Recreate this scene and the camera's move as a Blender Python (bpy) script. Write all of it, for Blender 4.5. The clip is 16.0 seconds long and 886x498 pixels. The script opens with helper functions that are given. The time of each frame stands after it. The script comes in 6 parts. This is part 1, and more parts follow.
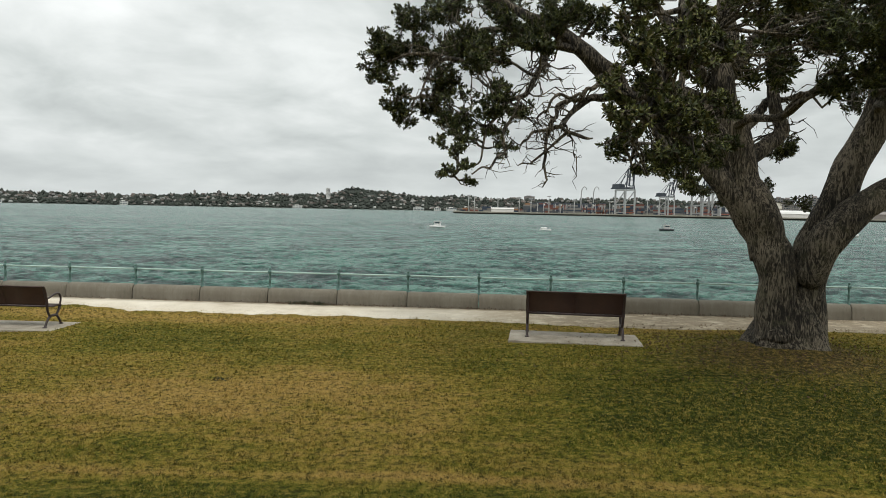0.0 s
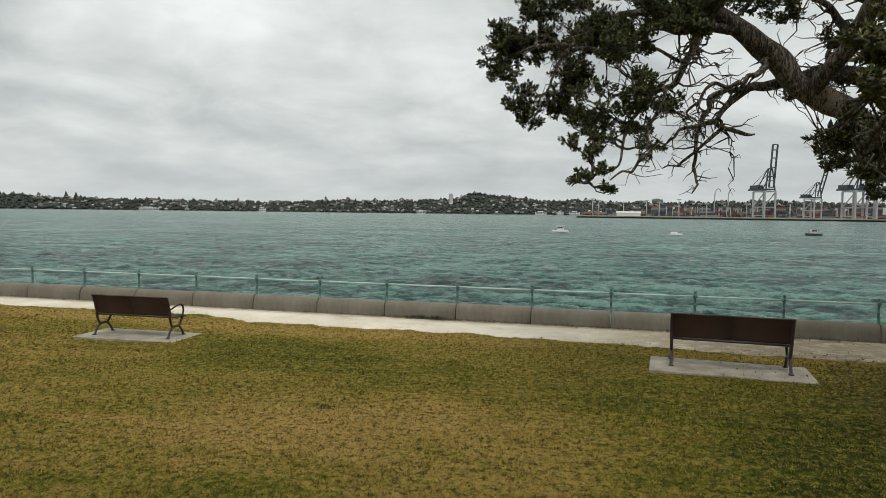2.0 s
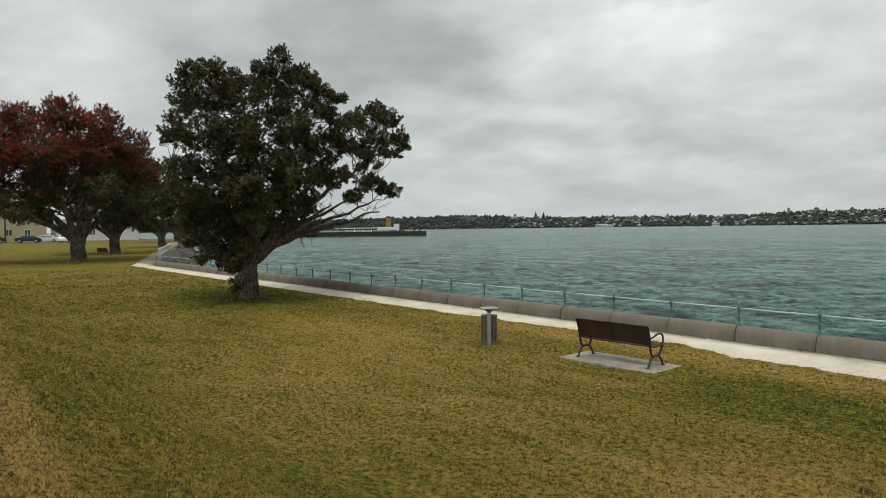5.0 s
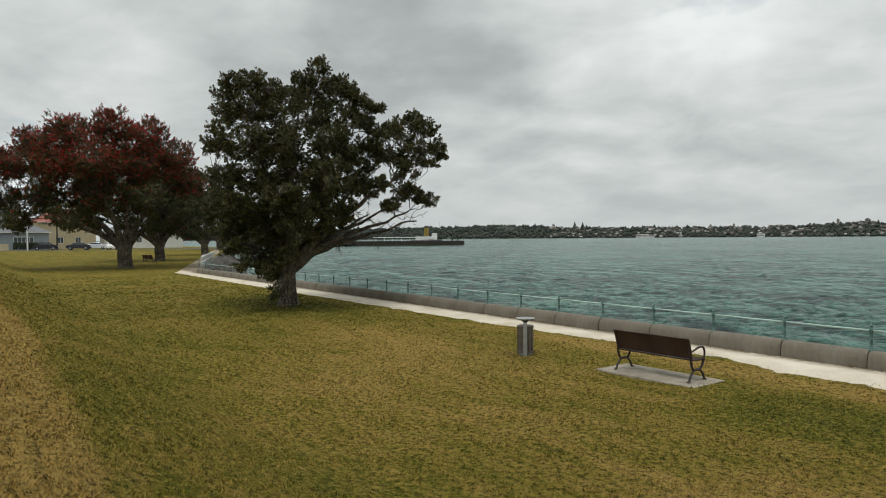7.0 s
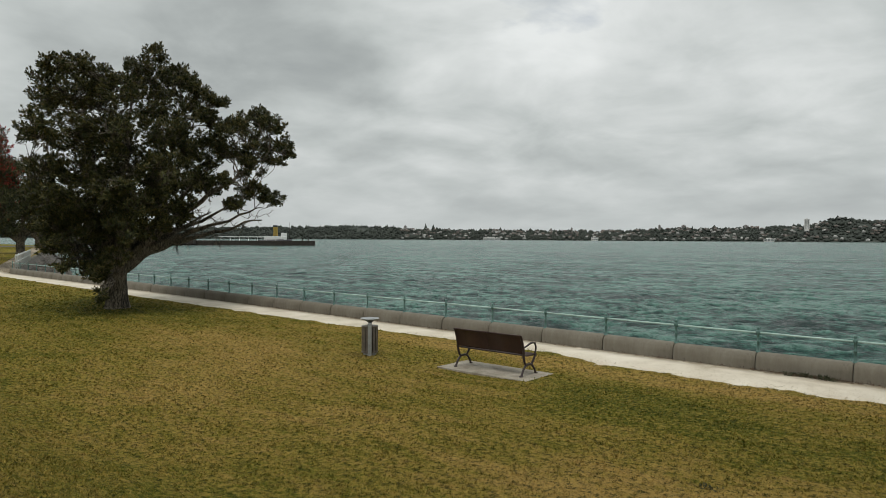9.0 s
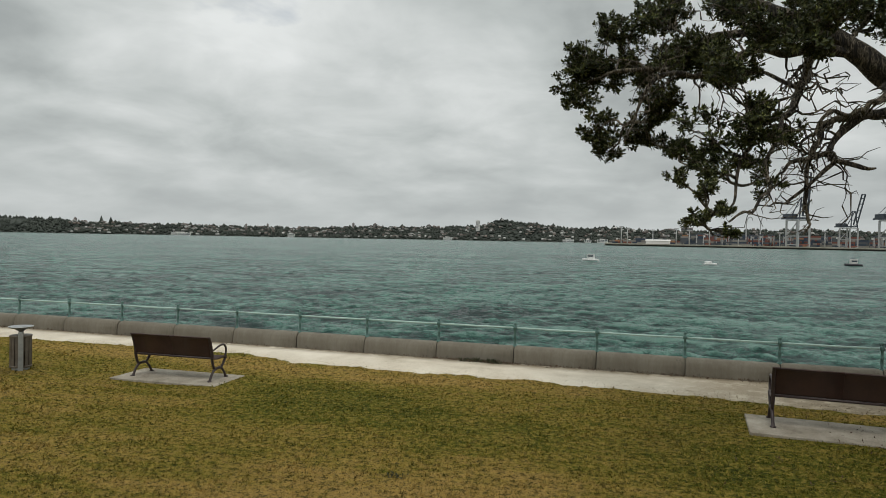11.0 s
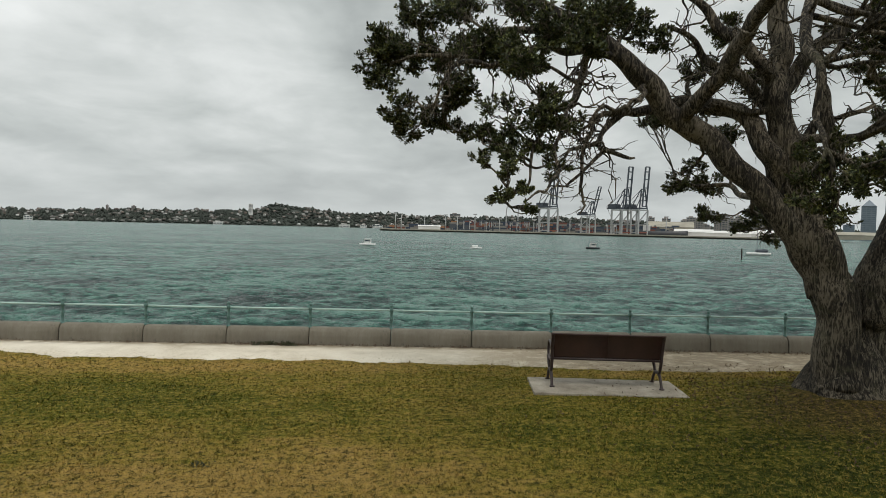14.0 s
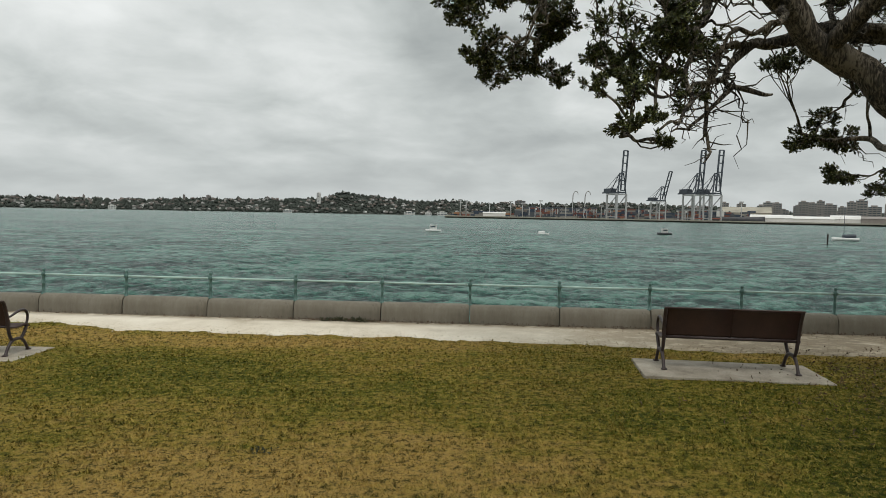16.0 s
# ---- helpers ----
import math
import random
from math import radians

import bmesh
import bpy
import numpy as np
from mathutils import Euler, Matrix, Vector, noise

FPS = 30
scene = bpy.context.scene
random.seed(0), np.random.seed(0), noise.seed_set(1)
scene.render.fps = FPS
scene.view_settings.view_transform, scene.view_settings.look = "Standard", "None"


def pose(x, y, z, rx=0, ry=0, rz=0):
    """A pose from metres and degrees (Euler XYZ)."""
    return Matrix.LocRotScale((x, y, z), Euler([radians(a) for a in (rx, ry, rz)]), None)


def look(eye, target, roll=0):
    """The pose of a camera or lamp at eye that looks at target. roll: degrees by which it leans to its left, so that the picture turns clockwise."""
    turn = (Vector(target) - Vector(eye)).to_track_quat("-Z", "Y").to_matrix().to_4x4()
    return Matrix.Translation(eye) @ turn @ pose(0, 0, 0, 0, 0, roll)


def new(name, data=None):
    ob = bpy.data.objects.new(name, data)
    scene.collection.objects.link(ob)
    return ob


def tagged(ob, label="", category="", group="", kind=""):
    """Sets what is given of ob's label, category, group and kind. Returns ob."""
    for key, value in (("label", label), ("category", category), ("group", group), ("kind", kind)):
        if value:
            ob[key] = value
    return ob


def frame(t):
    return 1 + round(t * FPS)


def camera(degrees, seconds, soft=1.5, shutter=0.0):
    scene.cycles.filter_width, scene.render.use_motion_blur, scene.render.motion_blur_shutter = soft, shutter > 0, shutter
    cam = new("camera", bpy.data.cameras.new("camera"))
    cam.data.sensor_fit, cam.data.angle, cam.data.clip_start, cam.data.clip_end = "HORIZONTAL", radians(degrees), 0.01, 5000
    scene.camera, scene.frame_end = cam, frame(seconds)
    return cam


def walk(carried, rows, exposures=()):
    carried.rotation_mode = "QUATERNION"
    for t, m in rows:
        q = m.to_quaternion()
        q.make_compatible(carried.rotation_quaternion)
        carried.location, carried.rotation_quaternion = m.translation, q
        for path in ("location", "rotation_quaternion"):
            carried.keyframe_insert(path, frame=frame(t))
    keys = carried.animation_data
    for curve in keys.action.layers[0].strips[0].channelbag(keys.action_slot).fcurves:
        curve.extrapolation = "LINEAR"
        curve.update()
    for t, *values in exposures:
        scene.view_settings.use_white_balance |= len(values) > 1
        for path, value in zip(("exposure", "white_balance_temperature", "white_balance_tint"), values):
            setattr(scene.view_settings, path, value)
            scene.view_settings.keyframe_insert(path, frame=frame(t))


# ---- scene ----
cam = camera(67.0, 16.0, 0.85)
PATH = [
    (0, (1.277, -0.075, 2.517), (1.135, 1.916, 2.399), 1.1),
    (0.5, (1.336, 0.337, 2.59), (1.247, 2.331, 2.473), 0.9),
    (1, (1.252, 0.639, 2.613), (1.174, 2.634, 2.499), 1.5),
    (1.5, (1.21, 0.899, 2.635), (0.932, 2.875, 2.51), 1.0),
    (2, (1.074, 1.14, 2.611), (0.574, 3.074, 2.501), 0.7),
    (2.5, (0.794, 1.405, 2.656), (0.251, 3.327, 2.544), 1.1),
    (3, (0.573, 1.348, 2.723), (-0.24, 3.173, 2.612), 0.8),
    (3.5, (0.274, 1.591, 2.738), (-0.826, 3.258, 2.642), 0.3),
    (4, (0.106, 1.655, 2.748), (-1.164, 3.197, 2.655), -0.1),
    (4.5, (0.052, 1.685, 2.756), (-1.384, 3.076, 2.685), -0.3),
    (5, (0.057, 1.581, 2.805), (-1.513, 2.818, 2.741), -0.7),
    (7.5, (0.018, 1.713, 2.79), (-1.62, 2.859, 2.756), -0.4),
    (8, (0.028, 1.757, 2.80), (-1.599, 2.919, 2.768), -0.6),
    (8.5, (0.118, 1.785, 2.80), (-1.407, 3.078, 2.768), -0.5),
    (9, (0.235, 1.703, 2.793), (-1.113, 3.181, 2.761), 0.3),
    (9.5, (0.161, 1.842, 2.793), (-0.966, 3.494, 2.754), 0.7),
    (10, (0.155, 1.925, 2.804), (-0.731, 3.718, 2.766), 0.8),
    (12.5, (0.119, 1.935, 2.773), (-0.105, 3.922, 2.735), 1.5),
    (13, (0.006, 1.892, 2.761), (-0.047, 3.891, 2.709), 1.5),
    (13.5, (-0.082, 1.82, 2.718), (-0.091, 3.819, 2.668), 1.3),
    (14, (-0.266, 1.847, 2.677), (-0.188, 3.844, 2.615), 1.4),
    (14.5, (-0.454, 2.006, 2.639), (-0.338, 4.001, 2.568), 2.0),
    (15, (-0.51, 2.363, 2.556), (-0.497, 4.36, 2.449), 1.5),
    (15.5, (-0.588, 2.733, 2.45), (-0.682, 4.729, 2.359), 0.9),
    (16, (-0.593, 3.231, 2.236), (-0.707, 5.225, 2.132), 1.1),
]
EXPOSURES = [(0.0, 0.15), (1.5, 0.08), (3.0, -0.10), (5.0, -0.08), (9.0, -0.18), (10.0, -0.27), (12.5, -0.11), (16.0, -0.08)]
walk(cam, [(t, look(eye, target, roll)) for t, eye, target, roll in PATH], EXPOSURES)

ZENITH, SUN = 1.6, 1.2
# ---------------------------------------------------------------- world and light
SEA = -3.0
world = bpy.data.worlds.new("overcast_sky")
scene.world = world
world.use_nodes = True


class Nodes:
    """Short hand for node trees."""

    def __init__(self, tree):
        self.tree = tree
        tree.nodes.clear()

    def add(self, kind, **values):
        node = self.tree.nodes.new(kind)
        for key, value in values.items():
            if key in node.inputs:
                self.plug(node.inputs[key], value)
            else:
                setattr(node, key, value)
        return node

    def plug(self, socket, value):
        if isinstance(value, bpy.types.NodeSocket):
            self.tree.links.new(value, socket)
        else:
            socket.default_value = value

    def math(self, op, a, b=0.0, clamp=False):
        n = self.tree.nodes.new("ShaderNodeMath")
        n.operation, n.use_clamp = op, clamp
        self.plug(n.inputs[0], a)
        self.plug(n.inputs[1], b)
        return n.outputs[0]

    def ramp(self, fac, stops):
        n = self.tree.nodes.new("ShaderNodeValToRGB")
        while len(n.color_ramp.elements) < len(stops):
            n.color_ramp.elements.new(0.5)
        for e, (at, c) in zip(n.color_ramp.elements, stops):
            e.position = at
            e.color = (c, c, c, 1) if isinstance(c, (int, float)) else (*c, 1)
        self.plug(n.inputs[0], fac)
        return n.outputs[0]

    def mix(self, fac, a, b, blend="MIX"):
        n = self.tree.nodes.new("ShaderNodeMix")
        n.data_type, n.blend_type = "RGBA", blend
        self.plug(n.inputs[0], fac)
        for s, v in ((n.inputs[6], a), (n.inputs[7], b)):
            self.plug(s, (*v, 1) if isinstance(v, tuple) and len(v) == 3 else v)
        return n.outputs[2]

    def noise(self, vector, scale, detail=4.0, rough=0.55, distort=0.0):
        n = self.add("ShaderNodeTexNoise", Vector=vector, Scale=scale, Detail=detail, Roughness=rough, Distortion=distort)
        return n.outputs["Fac"]

    def stretched(self, vector, scale, at=(0, 0, 0), turn=(0, 0, 0)):
        n = self.add("ShaderNodeMapping", Vector=vector)
        n.inputs["Scale"].default_value = scale
        n.inputs["Location"].default_value = at
        n.inputs["Rotation"].default_value = turn
        return n.outputs[0]


w = Nodes(world.node_tree)
coord = w.add("ShaderNodeTexCoord").outputs["Generated"]
part_xyz = w.add("ShaderNodeSeparateXYZ", Vector=coord)
height = w.math("MAXIMUM", part_xyz.outputs[2], 0.0)


def cloud_field(up):
    """Cloud density on a flat layer overhead, a little higher or lower in the view."""
    far = w.math("ADD", height, 0.20 + up)
    at = w.add("ShaderNodeCombineXYZ", X=w.math("DIVIDE", part_xyz.outputs[0], far), Y=w.math("DIVIDE", part_xyz.outputs[1], far), Z=0.0).outputs[0]
    big = w.noise(w.stretched(at, (1, 1, 1), (2.3, 0.4, 1.1)), 1.0, 4, 0.5, 0.25)
    small = w.noise(w.stretched(at, (1, 1, 1), (5.7, 3.2, 0)), 2.6, 5, 0.55, 0.3)
    return w.math("ADD", w.math("MULTIPLY", big, 0.62), w.math("MULTIPLY", small, 0.38))


cover = cloud_field(0.0)
lit = w.math("SUBTRACT", cover, cloud_field(0.06))
shade = w.math("ADD", cover, w.math("MULTIPLY", lit, -0.8))
tone = w.ramp(shade, [(0.36, (0.90, 0.93, 0.92)), (0.44, (0.73, 0.765, 0.755)), (0.51, (0.585, 0.625, 0.615)), (0.58, (0.45, 0.485, 0.48)), (0.68, (0.32, 0.35, 0.355))])
haze = w.ramp(height, [(0.0, 0.8), (0.05, 0.5), (0.14, 0.1), (0.3, 0.0)])
tone = w.mix(haze, tone, (0.60, 0.635, 0.63))
sky = w.add("ShaderNodeTexSky", sky_type="NISHITA", sun_disc=False, sun_elevation=radians(62), sun_rotation=radians(180))
blue = w.add("ShaderNodeVectorMath", operation="SCALE")
w.plug(blue.inputs[0], sky.outputs[0])
blue.inputs["Scale"].default_value = 0.09
gaps = w.ramp(cover, [(0.30, 0.5), (0.38, 0.0)])
tone = w.mix(gaps, tone, blue.outputs[0])
bright = w.math("ADD", 1.0, w.math("MULTIPLY", w.math("MAXIMUM", w.math("SUBTRACT", height, 0.38), 0.0), ZENITH))
backing = w.add("ShaderNodeBackground", Color=tone, Strength=bright)
w.add("ShaderNodeOutputWorld", Surface=backing.outputs[0])

sun_data = bpy.data.lights.new("sun", "SUN")
sun_data.energy, sun_data.angle, sun_data.color = SUN, radians(20), (1.0, 0.96, 0.9)
sun = new("sun", sun_data)
sun.matrix_world = look((0, 0, 30), (-3.5, 14, 0))


# ---------------------------------------------------------------- materials
def material(name):
    mat = bpy.data.materials.new(name)
    mat.use_nodes = True
    n = Nodes(mat.node_tree)
    n.at = n.add("ShaderNodeTexCoord").outputs["Object"]
    n.out = n.add("ShaderNodeOutputMaterial")
    return mat, n


def finish(n, colour, rough=0.8, metal=0.0, bump=None, strength=0.3, distance=0.02, **extra):
    shader = n.add("ShaderNodeBsdfPrincipled", **extra)
    n.plug(shader.inputs["Base Color"], (*colour, 1) if isinstance(colour, tuple) and len(colour) == 3 else colour)
    n.plug(shader.inputs["Roughness"], rough)
    shader.inputs["Metallic"].default_value = metal
    if bump is not None:
        b = n.add("ShaderNodeBump", Height=bump, Strength=strength, Distance=distance)
        n.plug(shader.inputs["Normal"], b.outputs[0])
    n.plug(n.out.inputs[0], shader.outputs[0])
    return shader


def worn(name, dark, light, scale=3.0, rough=0.8, metal=0.0, bump=0.3, distance=0.01, grain=40.0):
    """A surface that varies between two tones at two scales."""
    mat, n = material(name)
    big = n.noise(n.at, scale, 5, 0.6)
    small = n.noise(n.at, grain, 3, 0.6)
    f = n.ramp(n.math("ADD", n.math("MULTIPLY", big, 0.65), n.math("MULTIPLY", small, 0.35)), [(0.33, 0.0), (0.67, 1.0)])
    finish(n, n.mix(f, dark, light), rough, metal, small, bump, distance)
    return mat


def lawn_colour(n):
    """Mown grass: green, olive and straw by stretches, with the two dry patches and painted tree shade."""
    broad = n.noise(n.stretched(n.at, (0.8, 1.3, 0.0), (4, 2, 0)), 0.30, 4, 0.55, 0.5)
    mid = n.noise(n.stretched(n.at, (0.7, 1.2, 0.0)), 1.6, 6, 0.72, 0.4)
    small = n.noise(n.at, 7.0, 4, 0.7)
    xyz = n.add("ShaderNodeSeparateXYZ", Vector=n.at)

    def blot(x, y, a, b, power):
        dx = n.math("DIVIDE", n.math("SUBTRACT", xyz.outputs[0], x), a)
        dy = n.math("DIVIDE", n.math("SUBTRACT", xyz.outputs[1], y), b)
        d = n.math("SQRT", n.math("ADD", n.math("MULTIPLY", dx, dx), n.math("MULTIPLY", dy, dy)))
        return n.math("MULTIPLY", n.math("SUBTRACT", 1.0, d, clamp=True), power)

    dry = n.math("ADD", n.math("MULTIPLY", broad, 0.50), n.math("MULTIPLY", mid, 0.62))
    dry = n.math("ADD", dry, n.math("SUBTRACT", n.math("MULTIPLY", small, 0.52), 0.09))
    streak = n.noise(n.stretched(n.at, (0.35, 2.6, 0.0), (1, 5, 0), (0, 0, 0.08)), 1.3, 5, 0.65, 0.3)
    dry = n.math("ADD", dry, n.math("MULTIPLY", n.math("SUBTRACT", streak, 0.5), 0.45))
    for b in ((-1.6, 8.7, 4.4, 2.1, 0.33), (-3.5, 8.0, 2.5, 1.6, 0.14), (-13.0, 2.05, 13.0, 0.65, 0.6), (-7.5, 2.1, 4.0, 0.55, 0.35), (-17.0, 11.5, 9.0, 2.6, 0.2), (-3.0, 14.6, 7.0, 0.7, 0.32), (-11.0, 15.0, 7.0, 0.6, 0.32), (3.5, 13.9, 4.0, 0.5, 0.25), (1.0, 5.93, 8.0, 0.15, 0.24), (-12.0, 9.0, 9.0, 4.5, 0.17)):
        dry = n.math("ADD", dry, blot(*b))
    # first row: greener grass near the great tree, its shade painted in too
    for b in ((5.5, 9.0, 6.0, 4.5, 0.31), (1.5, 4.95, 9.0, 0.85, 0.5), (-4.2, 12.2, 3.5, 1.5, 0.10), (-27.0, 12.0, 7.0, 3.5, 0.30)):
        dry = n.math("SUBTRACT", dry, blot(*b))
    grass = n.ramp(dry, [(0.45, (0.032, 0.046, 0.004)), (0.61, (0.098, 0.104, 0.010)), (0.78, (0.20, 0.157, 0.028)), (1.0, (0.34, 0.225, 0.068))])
    bare = n.math("ADD", blot(6.3, 11.3, 2.5, 1.9, 1.5), n.math("MULTIPLY", n.math("SUBTRACT", mid, 0.5), 0.8))
    bare = n.math("ADD", n.math("MAXIMUM", bare, blot(-12.5, 12.75, 0.9, 0.55, 0.9)), n.math("MULTIPLY", n.math("SUBTRACT", small, 0.5), 0.9), clamp=True)
    tint = n.mix(n.math("MULTIPLY", bare, 0.75), grass, (0.085, 0.052, 0.025))
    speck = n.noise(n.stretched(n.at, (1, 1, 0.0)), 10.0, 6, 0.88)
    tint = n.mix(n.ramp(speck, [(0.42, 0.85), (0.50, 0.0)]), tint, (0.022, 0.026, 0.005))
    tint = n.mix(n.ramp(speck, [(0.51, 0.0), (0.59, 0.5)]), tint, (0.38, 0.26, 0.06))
    return tint, speck


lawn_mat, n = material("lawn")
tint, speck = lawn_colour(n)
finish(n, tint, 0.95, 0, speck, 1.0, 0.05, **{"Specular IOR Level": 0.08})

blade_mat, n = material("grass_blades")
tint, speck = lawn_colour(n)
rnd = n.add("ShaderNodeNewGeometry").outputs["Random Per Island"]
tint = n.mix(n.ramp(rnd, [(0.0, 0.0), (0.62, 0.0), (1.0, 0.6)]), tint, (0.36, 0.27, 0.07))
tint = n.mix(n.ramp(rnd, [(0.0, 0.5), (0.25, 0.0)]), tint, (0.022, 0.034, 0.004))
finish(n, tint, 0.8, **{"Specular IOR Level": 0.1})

path_mat, n = material("shell_path")
big = n.noise(n.at, 0.9, 5, 0.6)
grit = n.noise(n.at, 38.0, 4, 0.75)
tint = n.ramp(n.math("ADD", n.math("MULTIPLY", big, 0.6), n.math("MULTIPLY", grit, 0.4)), [(0.32, (0.33, 0.275, 0.195)), (0.46, (0.55, 0.485, 0.385)), (0.62, (0.67, 0.61, 0.505))])
xyz = n.add("ShaderNodeSeparateXYZ", Vector=n.at)
east = n.math("MULTIPLY", n.math("ADD", xyz.outputs[0], 0.5), 0.28, clamp=True)
foot = n.math("MULTIPLY", n.math("SUBTRACT", xyz.outputs[1], 16.05), 2.0, clamp=True)
dirt = n.math("MULTIPLY", n.math("MAXIMUM", n.math("MULTIPLY", east, 0.85), foot), n.ramp(n.noise(n.at, 3.2, 5, 0.7), [(0.30, 0.0), (0.52, 1.0)]))
tint = n.mix(n.math("MULTIPLY", east, 0.55), tint, (0.36, 0.285, 0.175))
tint = n.mix(dirt, tint, (0.185, 0.14, 0.085))
finish(n, tint, 0.95, 0, grit, 0.5, 0.012)

concrete_mat, n = material("seawall_concrete")
big = n.noise(n.at, 1.3, 6, 0.62)
run = n.noise(n.stretched(n.at, (3.0, 3.0, 0.5)), 3.0, 5, 0.65)
grit = n.noise(n.at, 70.0, 3, 0.7)
tint = n.ramp(n.math("ADD", n.math("MULTIPLY", big, 0.6), n.math("MULTIPLY", run, 0.4)), [(0.30, (0.085, 0.073, 0.054)), (0.5, (0.155, 0.136, 0.103)), (0.68, (0.215, 0.195, 0.155))])
rnd = n.add("ShaderNodeObjectInfo").outputs["Random"]
tint = n.mix(n.math("MULTIPLY", rnd, 0.35), tint, (0.12, 0.105, 0.08))
tint = n.mix(n.ramp(n.noise(n.at, 5.0, 6, 0.7), [(0.60, 0.0), (0.70, 0.6)]), tint, (0.055, 0.045, 0.035))
finish(n, tint, 0.9, 0, n.math("ADD", grit, big), 0.35, 0.01)

slab_mat = worn("slab_concrete", (0.14, 0.115, 0.08), (0.44, 0.395, 0.32), 2.2, 0.9, 0, 0.35, 0.006, 45)
iron_mat = worn("bench_cast_iron", (0.020, 0.012, 0.012), (0.045, 0.026, 0.023), 8, 0.5, 0.0, 0.2, 0.003, 60)
sheet_mat = worn("bench_brown_sheet", (0.027, 0.012, 0.0095), (0.052, 0.023, 0.016), 4, 0.5, 0.0, 0.15, 0.002, 30)
post_mat = worn("rail_post_paint", (0.035, 0.085, 0.075), (0.10, 0.19, 0.165), 9, 0.55, 0.0, 0.2, 0.003, 60)
rail_mat = worn("rail_paint", (0.25, 0.38, 0.34), (0.48, 0.62, 0.57), 5, 0.4, 0.0, 0.15, 0.003, 50)
steel_mat = worn("bin_steel", (0.24, 0.25, 0.25), (0.42, 0.43, 0.43), 6, 0.45, 0.6, 0.15, 0.003, 60)
bin_mat = worn("bin_brown_panel", (0.075, 0.062, 0.048), (0.15, 0.125, 0.10), 6, 0.55, 0.2, 0.2, 0.003, 60)
rock_mat = worn("embankment_rock", (0.055, 0.048, 0.04), (0.16, 0.14, 0.12), 0.8, 0.95, 0, 0.6, 0.05, 6)
soil_mat = worn("wall_foot_litter", (0.05, 0.03, 0.018), (0.13, 0.08, 0.045), 6, 0.95, 0, 0.5, 0.01, 50)
weed_mat = worn("weed_leaf", (0.02, 0.028, 0.01), (0.06, 0.06, 0.025), 6, 0.8)

bark_mat, n = material("bark")
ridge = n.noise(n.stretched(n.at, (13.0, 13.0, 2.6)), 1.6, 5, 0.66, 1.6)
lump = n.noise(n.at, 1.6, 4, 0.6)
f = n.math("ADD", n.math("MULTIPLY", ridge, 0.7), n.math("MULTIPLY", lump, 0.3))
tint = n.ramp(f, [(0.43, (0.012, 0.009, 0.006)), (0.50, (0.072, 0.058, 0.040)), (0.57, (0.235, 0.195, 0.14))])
tint = n.mix(n.ramp(n.noise(n.at, 2.7, 5, 0.7), [(0.55, 0.0), (0.72, 0.55)]), tint, (0.12, 0.115, 0.06))
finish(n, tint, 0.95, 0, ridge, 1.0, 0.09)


def leaf_material(name, dark, mid, light, tips, scale=0.7, own=0.55):
    mat, n = material(name)
    rnd = n.add("ShaderNodeNewGeometry").outputs["Random Per Island"]
    patch = n.noise(n.at, scale, 4, 0.6)
    f = n.math("ADD", n.math("MULTIPLY", rnd, own), n.math("MULTIPLY", patch, 1 - own))
    tint = n.ramp(f, [(0.25, dark), (0.5, mid), (0.68, light), (0.86, tips)])
    finish(n, tint, 0.55, **{"Specular IOR Level": 0.16})
    return mat


leaf_mat = leaf_material("pohutukawa_leaf", (0.018, 0.024, 0.010), (0.042, 0.050, 0.018), (0.080, 0.088, 0.030), (0.14, 0.12, 0.05))
far_leaf_mat = leaf_material("olive_leaf", (0.018, 0.023, 0.009), (0.044, 0.050, 0.017), (0.090, 0.088, 0.030), (0.16, 0.12, 0.046))
bud_mat = leaf_material("new_growth_leaf", (0.11, 0.125, 0.04), (0.18, 0.20, 0.065), (0.26, 0.275, 0.095), (0.30, 0.29, 0.12))
olive_bud_mat = leaf_material("olive_new_growth", (0.08, 0.075, 0.028), (0.14, 0.125, 0.044), (0.20, 0.16, 0.06), (0.22, 0.13, 0.06))
red_bud_mat = leaf_material("red_blossom", (0.10, 0.05, 0.022), (0.30, 0.030, 0.024), (0.44, 0.028, 0.026), (0.50, 0.04, 0.034), 0.22, 0.2)

sea_mat, n = material("sea_water")
chop = n.noise(n.stretched(n.at, (0.9, 1.0, 1)), 1.0, 6, 0.78, 0.4)
swell = n.noise(n.stretched(n.at, (0.7, 1.0, 1), (4, 9, 0)), 0.17, 6, 0.8, 0.5)
far_swell = n.noise(n.stretched(n.at, (0.6, 1.0, 1), (2, 7, 0)), 0.022, 4, 0.75, 0.3)
wide = n.noise(n.stretched(n.at, (0.25, 1.0, 1)), 0.012, 5, 0.65)
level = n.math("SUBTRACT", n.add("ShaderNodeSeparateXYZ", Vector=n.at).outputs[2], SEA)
# wave shading and sky reflection put into the colour: dark troughs, pale crests
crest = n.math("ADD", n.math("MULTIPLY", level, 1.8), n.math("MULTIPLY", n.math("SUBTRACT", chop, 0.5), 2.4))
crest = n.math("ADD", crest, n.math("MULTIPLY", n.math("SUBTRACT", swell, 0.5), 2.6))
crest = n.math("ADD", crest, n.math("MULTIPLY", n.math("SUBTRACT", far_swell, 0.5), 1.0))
wave_shading = n.ramp(n.math("ADD", crest, 0.5), [(0.18, (0.006, 0.020, 0.017)), (0.40, (0.024, 0.066, 0.053)), (0.60, (0.054, 0.128, 0.102)), (0.86, (0.13, 0.23, 0.19))])
wave_shading = n.mix(n.ramp(wide, [(0.35, 0.0), (0.7, 0.35)]), wave_shading, (0.018, 0.080, 0.070))
